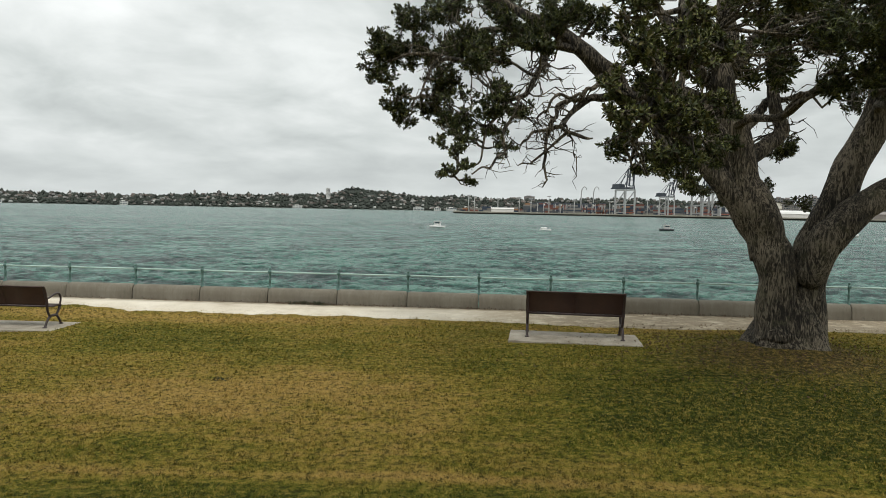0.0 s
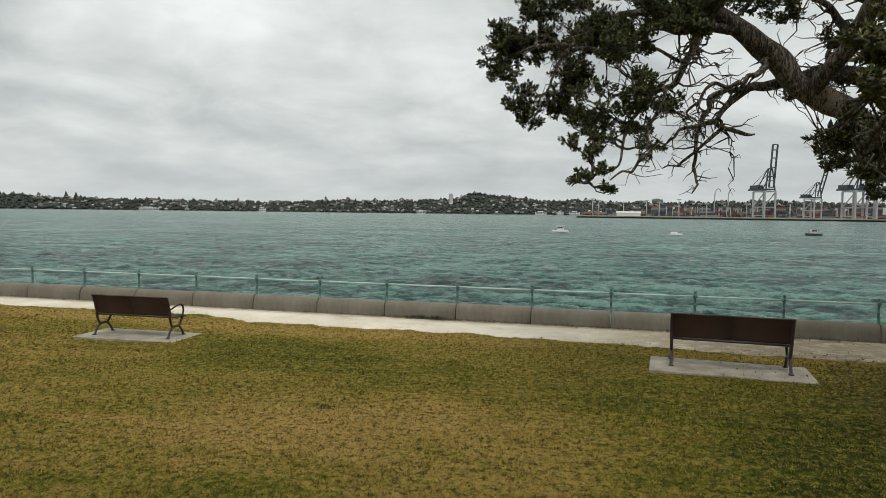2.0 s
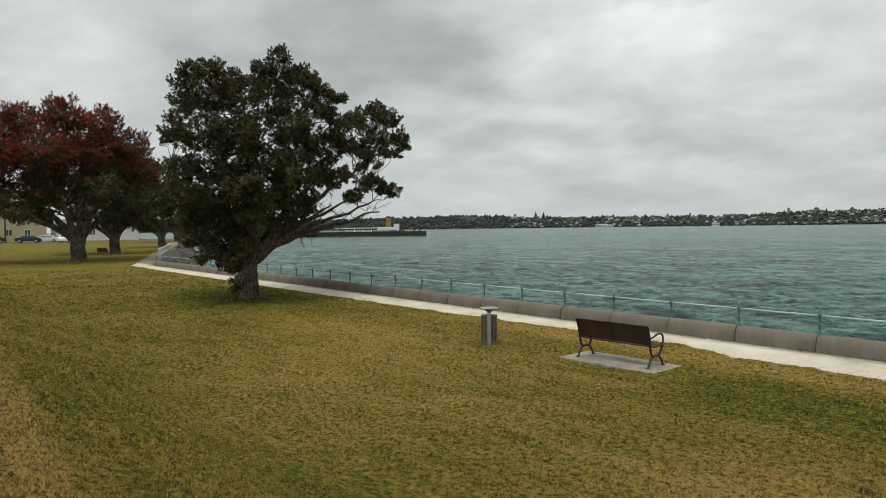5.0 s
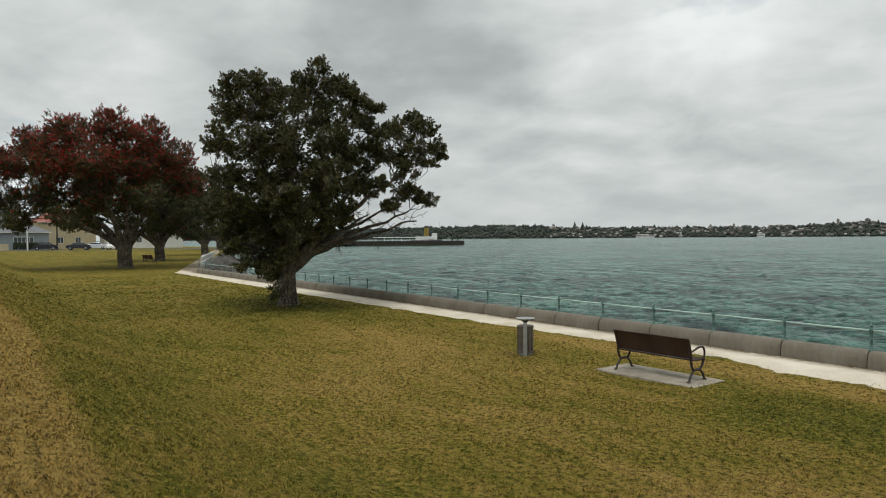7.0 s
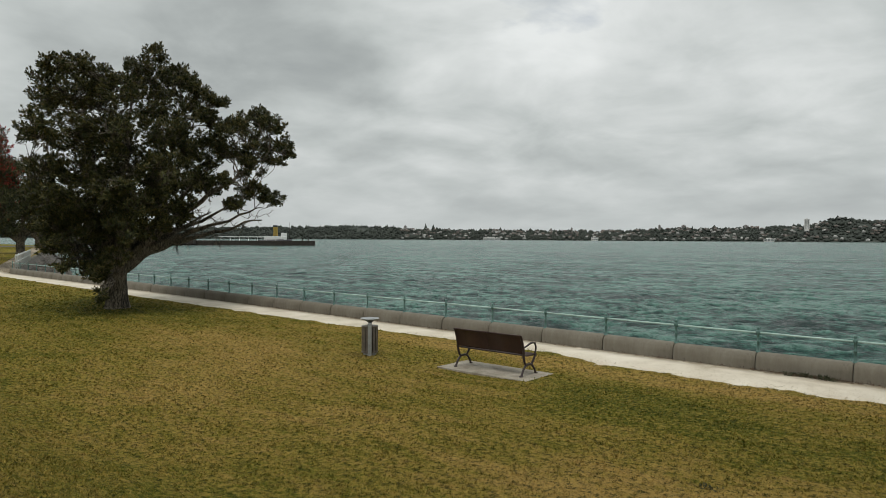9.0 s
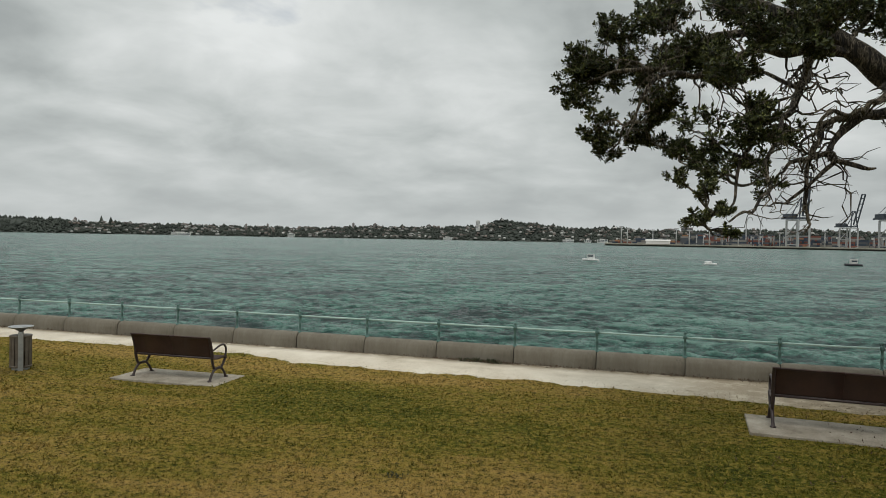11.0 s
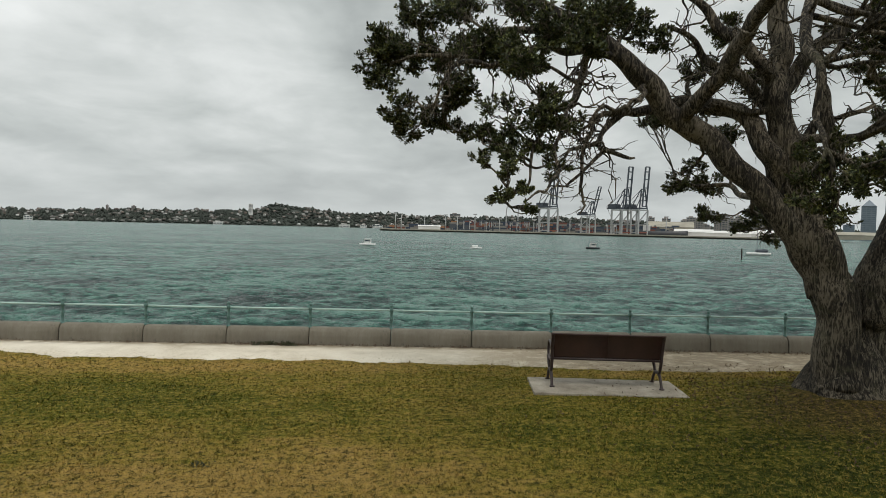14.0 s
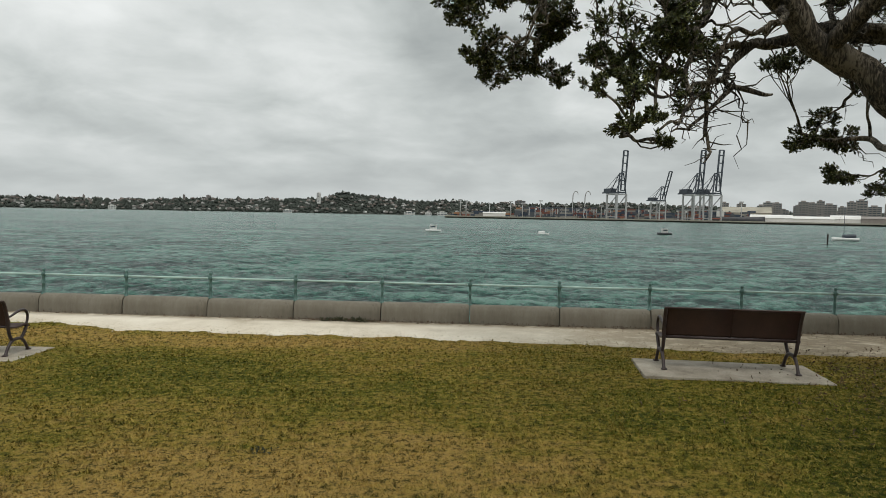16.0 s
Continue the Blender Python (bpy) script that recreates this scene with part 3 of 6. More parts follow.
# ---------------------------------------------------------------- trees
def tufts(at, axis, size, leaves, rng):
    """Rosettes of pointed leaves: verts, faces."""
    k = len(at)
    axis = axis / (np.linalg.norm(axis, axis=1)[:, None] + 1e-9)
    ref = rng.normal(size=(k, 3))
    u = np.cross(axis, ref)
    u /= np.linalg.norm(u, axis=1)[:, None] + 1e-9
    v = np.cross(axis, u)
    ang = np.arange(leaves) * 2.399 + rng.uniform(0, 6, (k, 1))
    tilt = np.linspace(0.25, 1.75, leaves)[None] + rng.normal(0, 0.18, (k, leaves))
    side = np.cos(ang)[..., None] * u[:, None] + np.sin(ang)[..., None] * v[:, None]
    along = np.cos(tilt)[..., None] * axis[:, None] + np.sin(tilt)[..., None] * side
    cross = np.cross(along, axis[:, None] + 0.01)
    cross /= np.linalg.norm(cross, axis=-1)[..., None] + 1e-9
    long = size[:, None, None] * rng.uniform(0.7, 1.15, (k, leaves, 1))
    base = at[:, None] - axis[:, None] * (size[:, None, None] * 0.5) * (np.linspace(0, 1, leaves)[None, :, None])
    tip = base + along * long
    mid = base + along * long * 0.55 + np.cross(cross, along) * long * 0.06
    wide = cross * long * 0.21
    verts = np.stack([base, mid - wide, tip, mid + wide], 2).reshape(-1, 3)
    i = np.arange(k * leaves) * 4
    faces = np.stack([i, i + 1, i + 2, i + 3], -1)
    return verts, faces


def spread(p, q, bend, rng, n=4):
    """A crooked line from p to q."""
    p, q = np.asarray(p, float), np.asarray(q, float)
    far = np.linalg.norm(q - p)
    out = [p + (q - p) * s + rng.normal(0, bend * far, 3) * math.sin(math.pi * s) for s in np.linspace(0, 1, n)]
    return np.array(out)


def tree(name, label, trunk, limbs, clumps, leaf, mat, seed, per=95, leaves=11, sides=14, rough=0.25, group="", twig=0.007, extra=(), tips=None, fresh=0.5, stride=1, sprays=0, bloom=None):
    tips = tips or bud_mat
    rng = np.random.default_rng(seed)
    foot = trunk[0]
    top = empty(name, (foot[0], foot[1], foot[2]))
    tagged(top, label, "tree", group)
    shift = np.array([foot[0], foot[1], foot[2], 0.0])
    h = Heap()
    h.add(*tube(smooth_line(np.array(trunk) - shift, 8), max(sides * 2, 12), rough, 2.2))
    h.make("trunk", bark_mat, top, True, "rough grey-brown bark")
    nodes = []
    for limb in limbs:
        line = smooth_line(np.array(limb) - shift, 6)
        jig = np.array([[noise.noise((p[0] * 1.7, p[1] * 1.7, p[2] * 1.7 + k * 9)) for k in range(3)] for p in line])
        line[1:, :3] += jig[1:] * np.clip(0.22 - 0.6 * line[1:, 3:4], 0.06, 0.22)
        h = Heap()
        h.add(*tube(line, sides, rough * 0.6, 3.0))
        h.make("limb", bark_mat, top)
        nodes.append(line)
    nodes = np.vstack(nodes)
    twigs = Heap()
    all_at, all_axis, all_size, all_new = [], [], [], []
    for cx, cy, cz, r, flat in clumps:
        c = np.array([cx, cy, cz]) - shift[:3]
        d = np.linalg.norm(nodes[:, :3] - c, axis=1) + 0.6 * np.maximum(nodes[:, 2] - c[2], 0) - 0.5 * nodes[:, 3]
        root = nodes[np.argmin(d)]
        r0 = max(min(root[3] * 0.6, 0.03 + 0.012 * r + 0.02 * d.min()), 0.02)
        stem = spread(root[:3], c, 0.05, rng, 5)
        rad = np.linspace(r0, r0 * 0.45, 5)
        twigs.add(*tube(smooth_line(np.hstack([stem, rad[:, None]]), 3), 6, 0, caps=False))
        count = int(per * r**1.5) + 12
        subs = max(5, int(18 * r) + 4)
        heads = []
        for _ in range(subs):
            v = rng.normal(size=3)
            v /= np.linalg.norm(v)
            v *= r * rng.uniform(0.45, 0.85) * np.array([1, 1, flat])
            v[2] += 0.12 * r
            heads.append(c + v)
            s = spread(stem[rng.integers(2, 5)], c + v, 0.12, rng, 4)
            twigs.add(*tube(np.hstack([s, np.linspace(r0 * 0.42, twig * 1.2, 4)[:, None]]), 5, 0, caps=False))
        heads = np.array(heads)
        pick = rng.integers(0, subs, count)
        v = rng.normal(size=(count, 3))
        v /= np.linalg.norm(v, axis=1)[:, None]
        v = v * (min(r * 0.36, 0.08 + 0.20 * r) * rng.uniform(0.35, 1.0, (count, 1)) ** 0.6) * np.array([1, 1, 0.8])
        at = heads[pick] + v
        for k in range(0, count, stride):
            s = spread(heads[pick[k]], at[k], 0.15, rng, 3)
            twigs.add(*tube(np.hstack([s, np.array([[twig], [twig * 0.8], [twig * 0.6]])]), 3, 0, caps=False))
        all_at.append(at)
        all_size.append(np.full(count, leaf * min(max(r / 0.4, 0.62), 1.0)))
        all_new.append(np.full(count, (fresh + (0.4 if r < 0.23 else 0.0)) * (1 if bloom is None else min(max((c[2] - bloom) / 3, 0.03), 1))))
        all_axis.append(v / r + (at - c) / r * 0.8 + np.array([0, 0, 0.55]) + rng.normal(0, 0.25, (count, 3)))
    for line in extra:
        p = np.array(line) - shift
        p[0, :3] = nodes[np.argmin(np.linalg.norm(nodes[:, :3] - p[0, :3], axis=1)), :3]
        p = smooth_line(p, 3)
        p[1:, :3] += rng.normal(0, 0.035, (len(p) - 1, 3))
        twigs.add(*tube(smooth_line(p, 4), 6, 0.3, 6.0, caps=False))
        for q in smooth_line(p, 4)[4::2]:
            v = rng.normal(size=3) * np.array([0.16, 0.16, 0.12]) - np.array([0, 0, 0.05])
            s = spread(q[:3], q[:3] + v, 0.2, rng, 4)
            twigs.add(*tube(np.hstack([s, np.linspace(q[3] * 0.5, twig * 0.5, 4)[:, None]]), 4, 0, caps=False))
    thin = nodes[(nodes[:, 3] < 0.13) & (nodes[:, 3] > 0.03)]
    for k in rng.integers(0, len(thin), sprays):
        p = thin[k]
        way = rng.normal(size=3) * np.array([1, 1, 0.7]) + np.array([0, 0, -0.25])
        way *= rng.uniform(0.3, 0.8) / np.linalg.norm(way)
        s = spread(p[:3], p[:3] + way, 0.10, rng, 6)
        r0 = min(p[3] * 0.5, 0.02)
        twigs.add(*tube(smooth_line(np.hstack([s, np.linspace(r0, twig * 0.6, 6)[:, None]]), 2), 5, 0, caps=False))
        for q in s[2:]:
            t = spread(q, q + way * rng.uniform(0.2, 0.4) + rng.normal(0, 0.16, 3), 0.14, rng, 4)
            twigs.add(*tube(np.hstack([t, np.linspace(r0 * 0.6, twig * 0.5, 4)[:, None]]), 4, 0, caps=False))
    twigs.make("branchwork", bark_mat, top, True, "crooked bare branches and twigs")
    at, axis = np.vstack(all_at), np.vstack(all_axis)
    size = np.concatenate(all_size) * rng.uniform(0.75, 1.3, len(at))
    v, f = tufts(at, axis, size, leaves, rng)
    fast_mesh("crown", v, f, mat, top, False, "clumped dark leathery leaves")
    young = rng.uniform(size=len(at)) < np.concatenate(all_new)
    v, f = tufts(at[young] + axis[young] * size[young, None] * (0.22 if bloom is None else 0.6), axis[young], size[young] * (0.68 if bloom is None else 0.95), 6, rng)
    fast_mesh("young_leaves", v, f, tips, top, False, "pale new growth at the twig ends")
    return top


# the great tree beside the bench
TRUNK_A = [(6.45, 11.94, 0.02, 0.906), (6.45, 11.94, 0.26, 0.664), (6.47, 11.95, 0.43, 0.567), (6.49, 11.96, 0.67, 0.489), (6.51, 11.99, 0.94, 0.405), (6.52, 11.99, 1.31, 0.258)]
LIMBS_A = [
    [(6.29, 11.89, 0.3, 0.46), (6.27, 11.89, 0.62, 0.377), (6.23, 11.89, 1.08, 0.327), (6.21, 11.89, 1.5, 0.317), (6.14, 11.89, 1.91, 0.322), (5.86, 12.01, 2.37, 0.278), (5.57, 12.08, 2.86, 0.222), (5.08, 12.09, 3.37, 0.193), (4.68, 12.25, 3.84, 0.192), (4.27, 12.4, 4.28, 0.19), (3.73, 12.4, 4.6, 0.18), (3.23, 12.3, 5.01, 0.165), (2.75, 12.2, 5.4, 0.145), (2.28, 12.1, 5.72, 0.115), (1.75, 12.0, 5.99, 0.08), (0.9, 12.2, 6.3, 0.04)],
    [(6.14, 11.94, 1.82, 0.313), (6.01, 11.99, 2.42, 0.34), (5.68, 12.14, 3.06, 0.317), (5.55, 12.14, 3.65, 0.267), (5.37, 12.14, 4.32, 0.202), (5.27, 12.14, 4.9, 0.184), (5.28, 12.14, 5.49, 0.166), (5.29, 12.14, 6.15, 0.138), (5.48, 12.23, 7.38, 0.055)],
    [(5.59, 12.12, 2.83, 0.221), (5.42, 12.14, 3.34, 0.184), (5.13, 12.14, 3.93, 0.161), (4.96, 12.3, 4.43, 0.145), (4.57, 12.51, 4.72, 0.134), (4.13, 12.73, 4.8, 0.117), (3.75, 12.89, 4.74, 0.104), (3.33, 13.0, 4.69, 0.08), (2.81, 12.5, 4.37, 0.05), (2.6, 12.3, 4.12, 0.038), (2.63, 12.2, 3.96, 0.034), (2.87, 12.1, 3.89, 0.03), (3.12, 12.1, 3.93, 0.012)],
    [(5.3, 12.14, 4.72, 0.129), (5.5, 12.14, 5.01, 0.124), (5.74, 12.14, 5.41, 0.115), (6.04, 12.14, 5.76, 0.097), (6.35, 12.14, 6.03, 0.083), (7.23, 12.23, 6.65, 0.037)],
    [(5.43, 12.23, 4.35, 0.12), (5.18, 12.41, 4.79, 0.101), (4.83, 12.41, 5.13, 0.092), (4.49, 12.41, 5.34, 0.074), (4.12, 12.41, 5.64, 0.055), (3.67, 12.41, 5.92, 0.032)],
    [(5.28, 12.14, 4.99, 0.11), (4.93, 12.0, 5.29, 0.101), (4.41, 11.95, 5.71, 0.092), (3.92, 11.95, 6.1, 0.064), (3.27, 11.95, 6.56, 0.037)],
    [(5.66, 12.23, 3.47, 0.175), (6.15, 12.32, 3.76, 0.143), (6.37, 12.32, 4.04, 0.129), (6.34, 12.41, 4.47, 0.11), (6.24, 12.51, 4.81, 0.092), (6.16, 12.6, 5.36, 0.055), (6.49, 12.78, 6.1, 0.028)],
    [(5.66, 12.32, 3.84, 0.101), (5.87, 12.51, 4.16, 0.087), (6.05, 12.51, 4.42, 0.075), (6.31, 12.6, 4.6, 0.064), (6.72, 12.69, 4.69, 0.046), (7.41, 12.97, 4.9, 0.028)],
    [(5.34, 12.14, 4.58, 0.064), (5.02, 12.23, 4.6, 0.055), (4.74, 12.23, 4.58, 0.046), (4.47, 12.32, 4.76, 0.028)],
    [(6.73, 11.99, 0.3, 0.442), (6.79, 11.99, 0.67, 0.34), (6.8, 11.99, 1.08, 0.299), (6.79, 11.99, 1.5, 0.29), (6.86, 11.99, 1.91, 0.294), (7.01, 11.99, 2.32, 0.285), (7.34, 11.99, 3.13, 0.276), (7.68, 11.99, 3.9, 0.253), (7.93, 11.99, 4.74, 0.221), (8.07, 12.08, 5.44, 0.184), (8.29, 12.17, 6.46, 0.092)],
    [(6.73, 11.85, 1.45, 0.258), (6.86, 11.66, 2.0, 0.285), (7.12, 11.62, 2.4, 0.267), (7.42, 11.62, 2.66, 0.244), (8.06, 11.62, 3.04, 0.221), (8.68, 11.62, 3.37, 0.184), (10.04, 11.25, 3.98, 0.074)],
    [(3.9, 12.4, 4.5, 0.12), (4.3, 11.2, 5.5, 0.11), (4.2, 9.6, 5.9, 0.09), (3.6, 8.6, 5.0, 0.06), (3.45, 8.0, 4.1, 0.04), (3.35, 7.8, 3.4, 0.02)],
    [(4.2, 9.6, 5.9, 0.08), (3.7, 7.4, 5.8, 0.065), (3.0, 5.8, 5.0, 0.05), (2.6, 4.7, 4.3, 0.035), (2.4, 4.1, 3.7, 0.022), (2.25, 3.9, 3.15, 0.01)],
    [(2.36, 11.95, 5.5, 0.065), (2.11, 11.4, 4.89, 0.055), (1.86, 11.0, 4.46, 0.045), (1.55, 10.6, 4.16, 0.034), (1.3, 10.4, 3.91, 0.026), (1.14, 10.2, 3.6, 0.02), (1.04, 10.0, 3.31, 0.014), (0.66, 9.6, 2.98, 0.008)],
    [(2.75, 12.2, 5.4, 0.085), (2.02, 12.0, 5.41, 0.062), (1.44, 12.0, 5.41, 0.052), (0.95, 12.0, 5.26, 0.046), (0.55, 12.0, 5.14, 0.038), (0.14, 12.0, 4.96, 0.029), (-0.18, 12.2, 4.66, 0.014)],
    [(2.28, 12.1, 5.72, 0.08), (1.79, 12.5, 5.85, 0.063), (1.09, 12.5, 5.84, 0.054), (0.59, 12.5, 5.56, 0.044), (0.07, 12.5, 5.46, 0.035), (-0.43, 12.7, 5.27, 0.026), (-0.95, 12.8, 5.45, 0.014)],
    [(5.76, 12.23, 2.88, 0.092), (6.0, 14.03, 3.42, 0.073), (6.1, 15.6, 3.6, 0.05), (5.3, 16.0, 3.75, 0.025)],
    [(6.2, 14.4, 3.45, 0.06), (6.8, 15.6, 3.3, 0.045), (7.4, 16.2, 2.9, 0.02)],
]
CROWN_LEFT = [
    (-0.5, 12.9, 5.45, 0.55, 0.85), (-0.68, 13, 4.62, 0.42, 0.9), (0, 13.8, 4.57, 0.42, 0.8), (0.7, 12.5, 5.47, 0.6, 0.7), (0.1, 12.9, 5.52, 0.55, 0.8),
    (0.35, 12.5, 4.92, 0.42, 0.7), (1.7, 11.6, 5.60, 0.6, 0.6), (2.5, 11.6, 5.75, 0.5, 0.6), (1.15, 11.2, 5.05, 0.4, 0.7), (0.75, 10.2, 4.00, 0.36, 0.9),
    (1.2, 10.2, 3.80, 0.38, 0.8), (1.25, 10.3, 4.30, 0.34, 0.8), (1.7, 10.6, 4.10, 0.28, 0.8), (0.62, 9.2, 3.02, 0.17, 0.6), (0.92, 9.3, 3.12, 0.16, 0.6),
    (-0.86, 12.9, 5.00, 0.36, 0.9), (-0.5, 13.2, 4.27, 0.30, 0.9), (-0.88, 12.8, 5.60, 0.40, 0.9), (0.45, 13.6, 4.37, 0.3, 0.8), (0.25, 13, 4.72, 0.34, 0.8),
    (1.05, 12.2, 5.42, 0.5, 0.7), (0.9, 10, 3.60, 0.28, 0.9), (1.45, 10.2, 3.50, 0.24, 0.9), (0.5, 10, 3.72, 0.24, 0.9), (0.48, 9.9, 3.5, 0.18, 0.9),
    (1, 10, 4.65, 0.3, 0.8), (0.78, 9.5, 3.30, 0.2, 0.9), (2, 10.9, 5.2, 0.4, 0.7), (0.95, 9.2, 2.88, 0.13, 0.7),
    (2.6, 13, 6.30, 0.6, 0.6), (1.4, 13.2, 6.40, 0.65, 0.6), (0.3, 13.2, 6.32, 0.6, 0.6), (-0.3, 13.0, 6.1, 0.5, 0.7), (-1.05, 12.8, 5.3, 0.3, 0.9),
]
CROWN_TOP = [
    (6, 14.5, 5.60, 0.40, 0.6), (5.2, 14, 6.40, 0.40, 0.6), (4.9, 13.6, 5.55, 0.36, 0.7), (4.4, 13.4, 5.5, 0.3, 0.7), (7.4, 14, 6.45, 0.34, 0.6), (5.9, 14, 7.0, 0.5, 0.6),
    (8.0, 14.4, 5.80, 0.3, 0.7), (3.5, 12.6, 5.75, 0.36, 0.6), (3.0, 12.3, 5.9, 0.4, 0.6), (4.6, 12, 6.90, 0.5, 0.6), (8.4, 15, 6.50, 0.35, 0.7),
    (8.8, 13.3, 6.40, 0.65, 0.7), (9.8, 12.2, 4.30, 0.8, 0.7), (10.9, 12.2, 4.40, 0.8, 0.7), (8.4, 11.6, 5.60, 0.8, 0.7), (6.6, 11.8, 6.60, 0.5, 0.6),
    (9, 14.5, 5.00, 0.6, 0.7), (6.8, 13, 8.40, 1.2, 0.6), (5, 12.6, 8.20, 1.1, 0.6), (8.4, 12.6, 8.00, 1.2, 0.6), (6.6, 10.8, 7.60, 1.1, 0.6), (9.6, 14.0, 6.4, 0.9, 0.7),
]
CROWN_SEAWARD = [
    (4.55, 15.1, 4.9, 0.36, 0.5), (4.2, 14.9, 4.85, 0.25, 0.5), (5.3, 16, 3.75, 0.38, 0.8), (6.0, 16.2, 3.75, 0.42, 0.8), (5.6, 16, 4.1, 0.3, 0.8), (6.3, 16.6, 3.1, 0.38, 0.8),
    (7, 16, 3.10, 0.45, 0.9), (7.4, 15.5, 2.95, 0.36, 0.9), (7.6, 16.4, 2.7, 0.33, 0.9), (6.9, 16.5, 2.75, 0.25, 0.9), (6, 15.3, 4.60, 0.4, 0.8), (7.5, 15.2, 4.0, 0.45, 0.8), (8.2, 15.6, 2.75, 0.3, 0.8),
]
CROWN_LANDWARD = [
    (2.05, 3.85, 3.05, 0.17, 0.9), (2.2, 3.9, 3.32, 0.21, 0.9), (2.45, 4.0, 3.36, 0.20, 0.9), (2.3, 3.9, 3.08, 0.20, 0.9), (2.42, 3.95, 2.92, 0.17, 0.9), (2.08, 3.9, 3.48, 0.18, 0.9),
    (2.58, 4.1, 3.12, 0.18, 0.9), (2.28, 3.85, 2.86, 0.15, 0.9), (1.98, 4.0, 3.26, 0.16, 0.9), (2.35, 4.1, 3.65, 0.22, 0.8), (2.7, 4.3, 3.55, 0.22, 0.8), (2.1, 4.3, 3.75, 0.2, 0.8),
    (2.4, 5.5, 2.95, 0.20, 0.9), (2.28, 5.4, 3.12, 0.17, 0.9), (2.6, 5.6, 3.05, 0.2, 0.9), (2.7, 5.5, 3.4, 0.26, 0.9),
    (3.15, 7.7, 3.05, 0.25, 0.8), (3.5, 7.8, 3.12, 0.30, 0.8), (3.4, 7.8, 3.45, 0.26, 0.8), (3.75, 7.9, 3.35, 0.28, 0.8), (3.9, 7.9, 3.2, 0.30, 0.8), (3.45, 7.7, 2.85, 0.2, 0.8),
    (4.2, 7.6, 4.90, 0.5, 0.7), (5.2, 9.2, 4.90, 0.6, 0.7), (4.6, 8.4, 4.30, 0.4, 0.8), (6.3, 9.6, 5.60, 0.8, 0.7), (7.6, 10, 5.00, 0.8, 0.7), (9.6, 10.6, 4.60, 0.9, 0.7),
    (6.0, 9.4, 4.4, 0.45, 0.8), (6.9, 9.2, 4.4, 0.5, 0.8), (7.4, 10.6, 4.6, 0.6, 0.7), (5.9, 9.8, 5.6, 0.6, 0.7), (7.6, 9.6, 3.9, 0.5, 0.8),
    (5.6, 8.6, 4.9, 0.6, 0.7), (6.4, 9.0, 4.8, 0.6, 0.7), (5.2, 8.0, 4.5, 0.4, 0.8), (6.9, 10.2, 5.2, 0.6, 0.7), (6.0, 8.0, 5.3, 0.55, 0.7),
]
HANG_A = [
    [(3.24, 12.8, 4.65, 0.055), (2.68, 12.4, 4.52, 0.045), (2.31, 12.1, 4.12, 0.036), (2.19, 11.9, 3.68, 0.03), (2.2, 11.8, 3.26, 0.023), (2.19, 11.8, 2.94, 0.010)],
    [(3.2, 12.2, 5.0, 0.05), (2.98, 11.8, 4.66, 0.04), (2.67, 11.6, 4.49, 0.032), (2.29, 11.4, 4.4, 0.026), (2.08, 11.3, 4.19, 0.02), (2.05, 11.3, 3.96, 0.010)],
    [(2.5, 12.3, 4.3, 0.035), (2.1, 11.8, 3.95, 0.028), (1.85, 11.6, 3.75, 0.02), (1.6, 11.5, 3.7, 0.010)],
    [(2.2, 11.9, 3.7, 0.03), (2.0, 11.8, 3.4, 0.02), (1.75, 11.7, 3.3, 0.010)],
    [(1.7, 10.6, 4.3, 0.03), (1.5, 10.3, 3.7, 0.024), (1.35, 9.9, 3.3, 0.018), (1.0, 9.5, 3.05, 0.010)],
    [(4.3, 12.4, 4.3, 0.03), (4.4, 12.9, 3.9, 0.02), (4.1, 13.2, 3.75, 0.010)],
]
tree("pohutukawa_tree", "spreading coastal tree with twin-stemmed gnarled trunk and dark foliage", TRUNK_A, LIMBS_A, CROWN_LEFT + CROWN_TOP + CROWN_SEAWARD + CROWN_LANDWARD, 0.068, leaf_mat, 3, per=560, leaves=11, sides=16, rough=0.30, group="shore trees", extra=HANG_A, fresh=0.36, twig=0.006, sprays=190)


def crown_frame(base, eye=(0.05, 1.6)):
    """Across and along directions of a tree as the promenade sees it."""
    d = np.array([base[0] - eye[0], base[1] - eye[1]])
    d /= np.linalg.norm(d)
    return np.array([-d[1] * -1, d[0] * -1]), d


